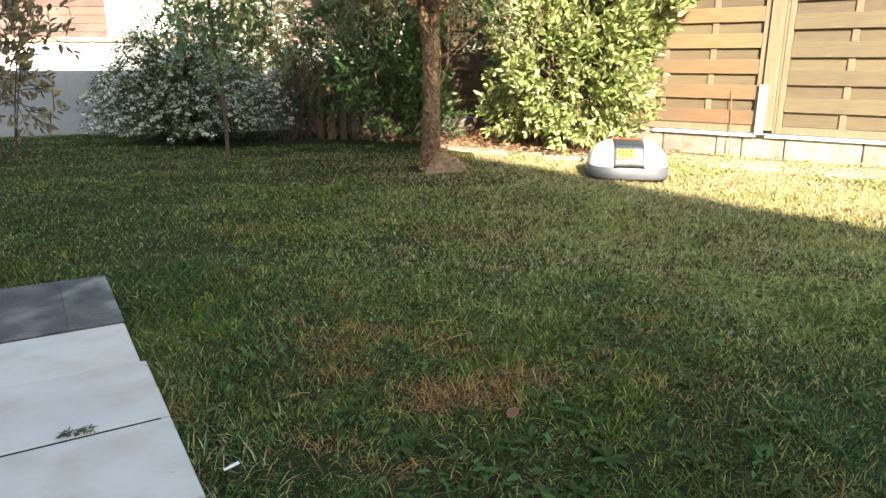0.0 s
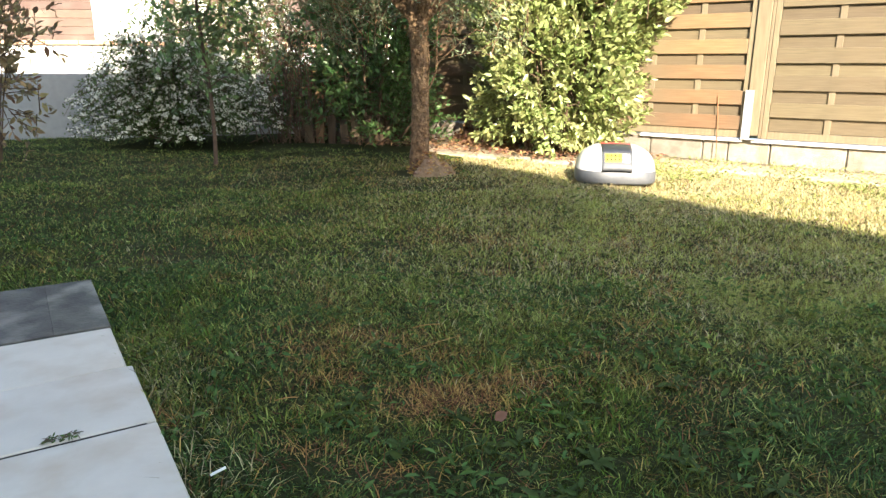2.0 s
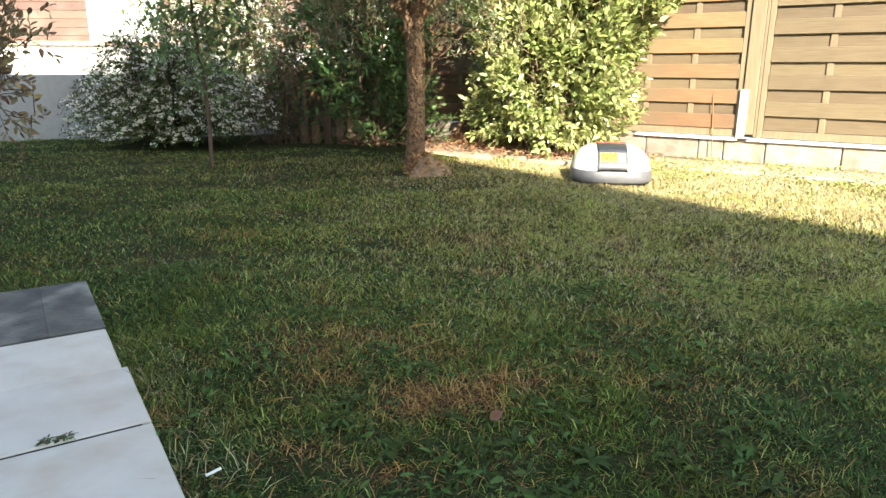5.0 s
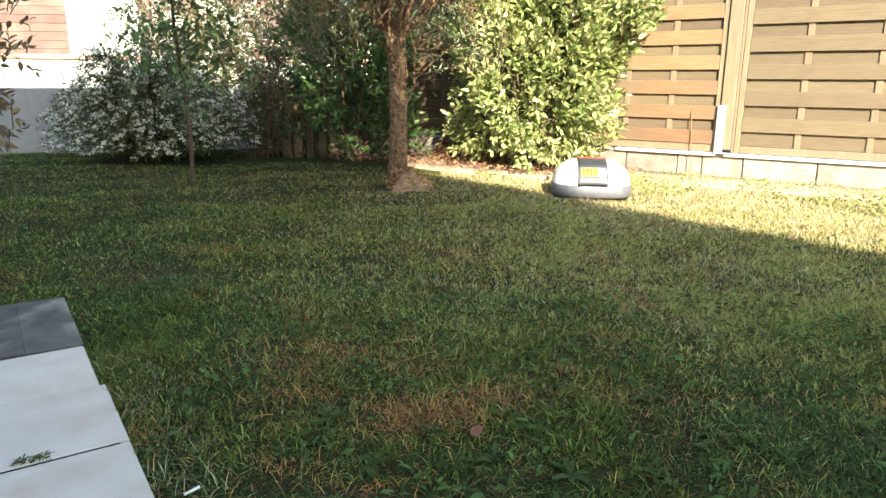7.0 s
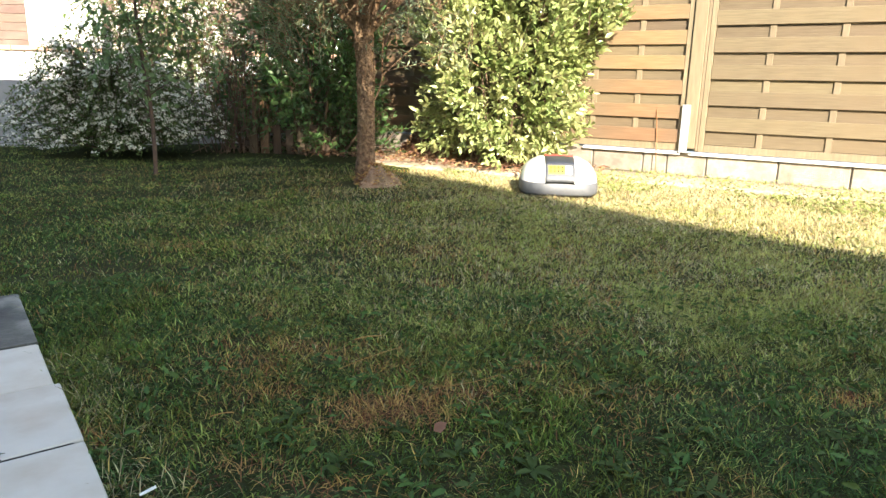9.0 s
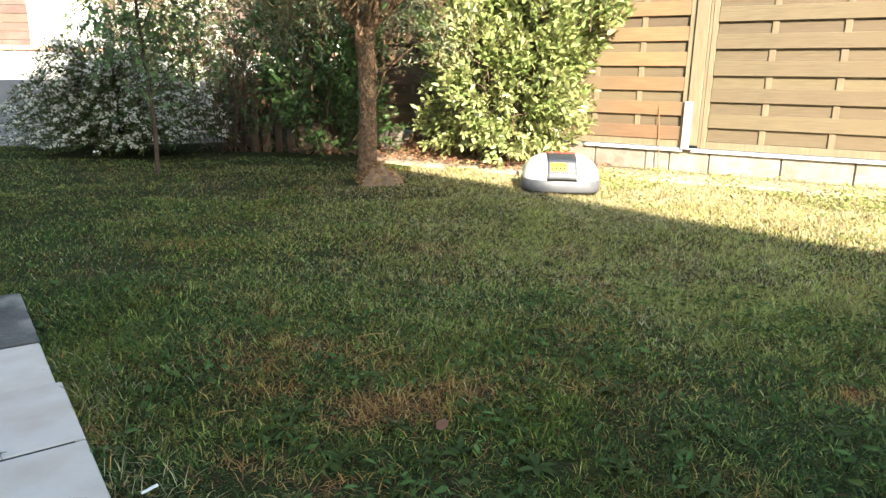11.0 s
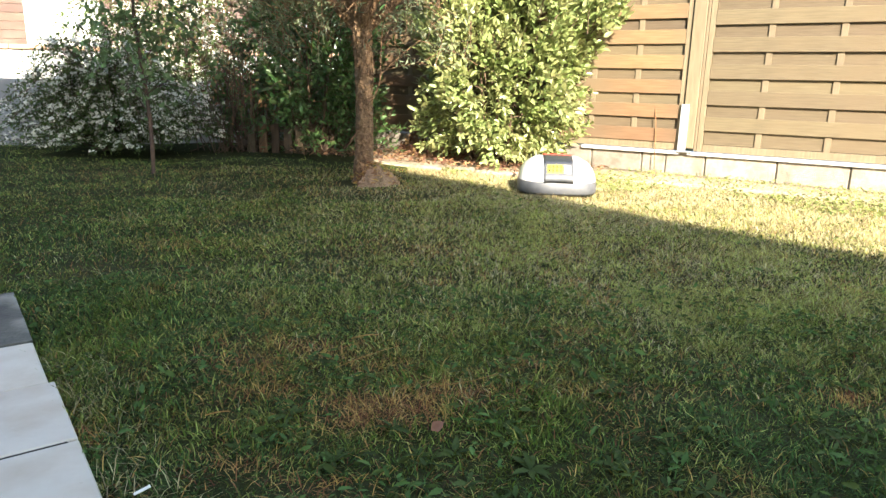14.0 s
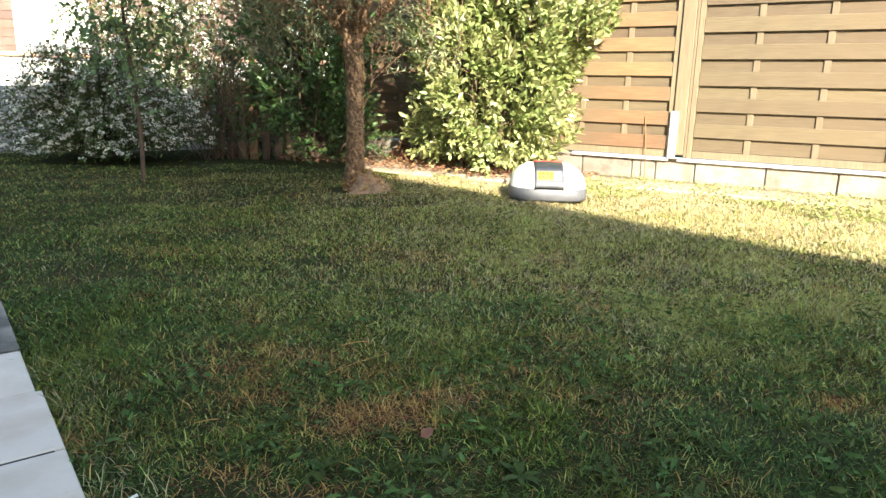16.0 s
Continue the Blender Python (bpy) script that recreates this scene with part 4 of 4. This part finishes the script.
tips, out = dome(170, (0.02, 0, 1.25), (0.5, 0.4, 0.8), 2.0, 0.1, lumps=0.2)
ways = rng.normal(0, 0.6, tips.shape) + [0, -0.1, -0.1]
crown_tree("young_tree", "slender young tree with soft grey-green leaves", (-2.0, 5.66, 0), trunk_run, limbs, "", (0.06, 0.037), M_APPLE, M_YOUNGBARK, (tips, ways, 6), 0.5)

# low picket fence half hidden under the shrubs
picket_fence = thing("picket_fence", pose(-1.5, 7.32, 0, 0, 0, -6), "low brown wooden picket fence half hidden by shrubs", "fence")
# One picket keeps lit brown wood; the others are darkened for shade.
for x in (-0.12, 0.0, 0.13, 0.26, 0.38, 0.52, 0.64):
    bm = bmesh.new()
    box(bm, (x - 0.042, -0.012, -0.03), (x + 0.042, 0.012, 0.28 + 0.04 * math.sin(47 * x + 1.5)), 0.004)
    part("picket", bm, M_WOOD_L if abs(x) < 0.01 else M_PICKET_SHADE, picket_fence)
for z in (0.08, 0.22):
    box_part("rail", (-0.26, 0.013, z), (0.74, 0.035, z + 0.05), M_PICKET_SHADE, picket_fence)

# ---- weeds and litter on the lawn ----


def weed(x, y, count, length, turn):
    root = thing("broadleaf_weed", pose(x, y, float(rise(np.array(x), np.array(y))), 0, 0, turn), "flat rosette of broad dark green weed leaves", "weed", "weeds in the lawn")
    for i in range(count):
        a = i * 2.4 + rng.normal(0, 0.2)
        way = np.array([[math.cos(a), math.sin(a), rng.uniform(0.1, 0.5)]])
        s = length * rng.uniform(0.4, 0.85)
        obj("leaf", leaves("leaf", np.array([[0.0, 0.0, 0.005]]), way, s, s * 0.3, 2.0), M_WEED, root)


for x, y, c, l in ((0.55, 1.78, 7, 0.075), (0.30, 1.44, 8, 0.08), (0.02, 1.6, 6, 0.075), (-0.22, 1.66, 7, 0.08), (0.28, 1.62, 6, 0.07), (0.48, 1.45, 6, 0.07), (0.72, 1.6, 6, 0.065), (-0.1, 1.45, 6, 0.07), (0.4, 2.0, 5, 0.06), (0.85, 1.95, 6, 0.06), (-0.05, 2.3, 5, 0.05), (1.0, 1.55, 6, 0.07), (0.18, 1.3, 6, 0.07), (-0.4, 2.5, 6, 0.055), (0.7, 2.4, 5, 0.05), (0.62, 1.35, 6, 0.07), (0.15, 1.5, 5, 0.065), (-0.3, 1.5, 5, 0.06)):
    weed(x, y, c, l, rng.uniform(0, 360))
for _ in range(22):
    x, y = rng.uniform(-0.35, 1.3), rng.uniform(1.22, 2.2)
    if worn(np.array([x]), np.array([y]))[0] < 0.35:
        weed(x, y, int(rng.integers(4, 8)), rng.uniform(0.035, 0.065), rng.uniform(0, 360))

bm = bmesh.new()
bmesh.ops.create_cone(bm, cap_ends=True, segments=10, radius1=0.0026, radius2=0.003, depth=0.03, matrix=pose(0, 0, 0, 0, 90, 0))
stub = part("paper_stub", bm, M_PAPER, smooth=False)
stub.matrix_world = pose(-0.427, 1.327, 0.034, 0, -8, 42)
tagged(stub, "small rolled white paper stub lying in the grass", "litter")
fallen = obj("fallen_leaf", leaves("fallen_leaf", np.array([[0.0, 0, 0]]), np.array([[1.0, 0.3, 0.6]]), 0.034, 0.026, 1.0), M_DRYLEAF)
fallen.location = (0.1, 1.545, 0.035)
tagged(fallen, "curled orange-brown fallen leaf on the lawn", "leaf")
straws = [(bend((-0.12, 2.08, 0.035), (-0.04, 2.1, 0.04), (0, 0, 0.004), 5), np.full(5, 0.0016)), (bend((-0.14, 1.86, 0.04), (0.02, 2.0, 0.045), (0.01, 0, 0.008), 6), np.full(6, 0.0009)), (bend((0.1, 1.76, 0.035), (0.28, 1.84, 0.035), (0.0, -0.02, 0.004), 6), np.full(6, 0.0008)), (bend((-0.4, 1.62, 0.03), (-0.35, 1.63, 0.035), (0, 0, 0.003), 5), np.full(5, 0.0014))]
for run in straws:
    tagged(obj("straw", tubes("straw", [run], 5), M_STRAW, smooth=True), "pale dry stalk lying on the lawn", "straw", "dry stalks on the lawn")

# withered sprig on the tile joint
sprig = thing("withered_sprig", patio_pose(0.17, 1.2, 0.0245) @ Matrix.Scale(0.68, 4), "small withered green sprig lying on the tiles", "plant debris")
runs = [(bend((-0.06, 0, 0.004), (0.06, 0.012, 0.006), (0, 0.006, 0.006), 6), np.full(6, 0.0012))]
for i in range(16):
    x = -0.05 + 0.0065 * i
    runs.append((bend((x, 0.002, 0.006), (x + rng.normal(0, 0.02), rng.normal(0, 0.02), 0.012), (0, 0, 0.003), 4), np.full(4, 0.0011)))
tagged(obj("stalk", tubes("stalks", runs, 5), M_TWIG, sprig, smooth=True), kind="stuff")
k = 60
sp = np.stack([rng.uniform(-0.05, 0.05, k), rng.normal(0, 0.009, k), rng.uniform(0.004, 0.014, k)], -1)
obj("leaf", leaves("leaf", sp, rng.normal(0, 1, (k, 3)) * [1, 1, 0.3], 0.016, 0.006), M_WEED, sprig)

# ---- robot mower ----
HALF_W, HALF_L, SKIRT_TOP = 0.275, 0.355, 0.125


def outline(k, power=4.0):
    """Plan of the mower: a rounded block, slightly narrower at the nose (+y)."""
    a = np.arange(k) * 2 * math.pi / k
    c, s = np.cos(a), np.sin(a)
    r = 1 / (np.abs(c) ** power + np.abs(s) ** power) ** (1 / power)
    x, y = r * c, r * s
    return x * (1 - 0.06 * np.clip(y, 0, 1) ** 2), y


def shell_z(u, v):
    """Height of the white cover at u across and v along (nose at 1)."""
    u, v = np.asarray(u, float), np.asarray(v, float)
    rho = (np.abs(u) ** 4 + np.abs(v) ** 4) ** 0.25
    along = 0.66 + 0.34 * np.cos(np.clip((v + 0.1) / 0.9, -1, 1) * math.pi / 2)
    along = np.where(v > -0.1, along * (0.3 + 0.7 * np.cos(np.clip((v + 0.1) / 1.1, 0, 1) * math.pi / 2)), along)
    across = np.clip(1 - rho**5, 0, 1) ** 0.55
    fall = 1 - 0.14 * u**2
    ridge = 0.10 * np.exp(-(((np.abs(u) - 0.5) / 0.13) ** 2)) * np.clip((v + 0.2) / 0.4, 0, 1) * np.clip((0.9 - v) / 0.5, 0, 1)
    dip = 0.05 * np.exp(-((u / 0.3) ** 4)) * np.clip((v - 0.1) / 0.3, 0, 1) * np.clip((0.95 - v) / 0.3, 0, 1)
    return SKIRT_TOP + 0.15 * np.clip(along * across * fall + (ridge - dip) * along * across, 0, 1.2)


def rings(levels, k=72):
    """Quads of stacked outlines: levels of (scale, height)."""
    x, y = outline(k)
    v = np.concatenate([np.stack([x * HALF_W * s, y * HALF_L * s, np.full(k, z)], -1) for s, z in levels])
    i, j = np.meshgrid(np.arange(len(levels) - 1), np.arange(k), indexing="ij")
    q = np.stack([i * k + j, i * k + (j + 1) % k, (i + 1) * k + (j + 1) % k, (i + 1) * k + j], -1).reshape(-1, 4)
    return v, q


def cover_patch(name, us, vs, lift, thick, material, parent, label=""):
    """A piece that lies on the cover: us(v) gives its half width along vs."""
    nu = 12
    top = []
    for v in vs:
        w = us(v)
        for u in np.linspace(-w, w, nu + 1):
            top.append((u * HALF_W, v * HALF_L, float(shell_z(u, v)) + lift))
    top = np.array(top)
    low = top - [0, 0, thick]
    n, rows = nu + 1, len(vs)
    q = []
    for i in range(rows - 1):
        for j in range(nu):
            a = i * n + j
            q.append((a, a + 1, a + n + 1, a + n))
            b = a + rows * n
            q.append((b + n, b + n + 1, b + 1, b))
    rim = [j for j in range(nu)] + [i * n + nu for i in range(rows - 1)] + [(rows - 1) * n + j for j in range(nu, 0, -1)] + [i * n for i in range(rows - 1, 0, -1)]
    for a, b in zip(rim, rim[1:] + rim[:1]):
        q.append((b, a, a + rows * n, b + rows * n))
    return obj(name, raw(name, np.concatenate([top, low]), q), material, parent, label, smooth=False)


def sticker_bar(name, u0, u1, v0, v1, material, parent, lift=0.0075, label=""):
    """A small flat print that follows the cover."""
    vs = np.linspace(v0, v1, 4)
    pts = [(u * HALF_W, v * HALF_L, float(shell_z(u, v)) + lift) for v in vs for u in np.linspace(u0, u1, 4)]
    q = [(i * 4 + j, i * 4 + j + 1, i * 4 + j + 5, i * 4 + j + 4) for i in range(3) for j in range(3)]
    return obj(name, raw(name, np.array(pts), q), material, parent, label)


def robot_mower(m):
    root = thing("robot_mower", m, "white robot lawn mower with grey bumper and red stop bar", "robot mower")
    v, q = rings([(0.9, 0.045), (0.97, 0.038), (1.0, 0.055), (1.0, 0.085), (0.985, 0.118), (0.96, 0.132), (0.93, 0.128)])
    obj("bumper_skirt", raw("bumper_skirt", v, q), M_SKIRT, root, "dark grey plastic bumper", smooth=True)
    k, levels = 72, 22
    x, y = outline(k)
    rows = []
    for s in np.linspace(0.972, 0.0, levels) ** 0.8:
        u, w = x * s, y * s
        rows.append(np.stack([u * HALF_W, w * HALF_L, shell_z(np.clip(x * s / 0.972, -1, 1), np.clip(y * s / 0.972, -1, 1))], -1))
    v = np.concatenate(rows)
    i, j = np.meshgrid(np.arange(levels - 1), np.arange(k), indexing="ij")
    q = np.stack([i * k + j, i * k + (j + 1) % k, (i + 1) * k + (j + 1) % k, (i + 1) * k + j], -1).reshape(-1, 4)
    obj("cover", raw("cover", v, q), M_SHELL, root, "glossy pearl white plastic cover", smooth=True)
    rear = cover_patch("rear_panel", lambda t: 0.36, np.linspace(-0.985, -0.68, 12), 0.004, 0.03, M_SKIRT, root, "grey rear panel with warning sticker")
    sticker_bar("warning_sticker", -0.29, 0.12, -0.93, -0.75, M_YELLOW, rear, 0.006, "yellow warning sticker")
    sticker_bar("rating_plate", 0.13, 0.29, -0.93, -0.75, M_PAPER, rear, 0.006, "grey rating plate")
    for n in range(4):
        u = -0.235 + n * 0.095
        corners = ((-0.038, -0.83), (0.038, -0.83), (0.0, -0.77))
        sign = [((u + a) * HALF_W, v * HALF_L, float(shell_z(u + a, v)) + 0.008) for a, v in corners]
        obj("warning_sign", raw("warning_sign", np.array(sign), None, [(0, 1, 2)]), M_BLACK, rear)
        sticker_bar("warning_sign", u - 0.025, u + 0.018, -0.905, -0.865, M_BLACK, rear, 0.008)
    for n in range(4):
        sticker_bar("print_bar", 0.15, 0.26, -0.785 - n * 0.035, -0.775 - n * 0.035, M_SILVER, rear, 0.008)
    cover_patch("hatch", lambda t: 0.36, np.linspace(-0.67, -0.1, 14), 0.006, 0.03, M_HATCH, root, "charcoal hatch")
    cover_patch("stop_bar", lambda t: 0.36, np.linspace(-0.09, 0.03, 6), 0.011, 0.03, M_STOP, root, "red stop bar")
    front = cover_patch("control_panel", lambda t: 0.36 - 0.22 * (t - 0.04), np.linspace(0.04, 0.34, 9), 0.006, 0.03, M_HATCH, root, "charcoal control panel")
    sticker_bar("emblem", -0.14, 0.14, 0.2, 0.23, M_SILVER, front)
    nose = cover_patch("nose_badge", lambda t: 0.29 * math.sqrt(max(0.02, 1 - ((t - 0.35) / 0.24) ** 2)), np.linspace(0.35, 0.585, 10), 0.006, 0.03, M_SILVER, root, "silver nose badge")
    sticker_bar("emblem", -0.15, 0.15, 0.4, 0.43, M_HATCH, nose)
    # carrying slot in the nose of the bumper
    bm = bmesh.new()
    box(bm, (-0.075, HALF_L - 0.012, 0.058), (0.075, HALF_L + 0.003, 0.09), 0.006)
    part("grip_slot", bm, M_BLACK, root, "dark recessed grip slot")
    for sx in (-1, 1):
        bm = bmesh.new()
        bmesh.ops.create_cone(bm, cap_ends=True, segments=28, radius1=0.1, radius2=0.1, depth=0.05, matrix=pose(sx * 0.2, -0.2, 0.1, 0, 90, 0))
        bmesh.ops.bevel(bm, geom=[e for e in bm.edges if e.calc_face_angle(0) > 1], offset=0.008, segments=2, affect="EDGES")
        part("drive_wheel", bm, M_RUBBER, root, "black treaded drive wheel")
        bm = bmesh.new()
        bmesh.ops.create_cone(bm, cap_ends=True, segments=20, radius1=0.045, radius2=0.045, depth=0.03, matrix=pose(sx * 0.14, 0.22, 0.045, 0, 90, 0))
        part("caster_wheel", bm, M_RUBBER, root, "small front caster")
    return root


robot_mower(pose(1.07, 5.1, -0.01, 0, 0, -8))
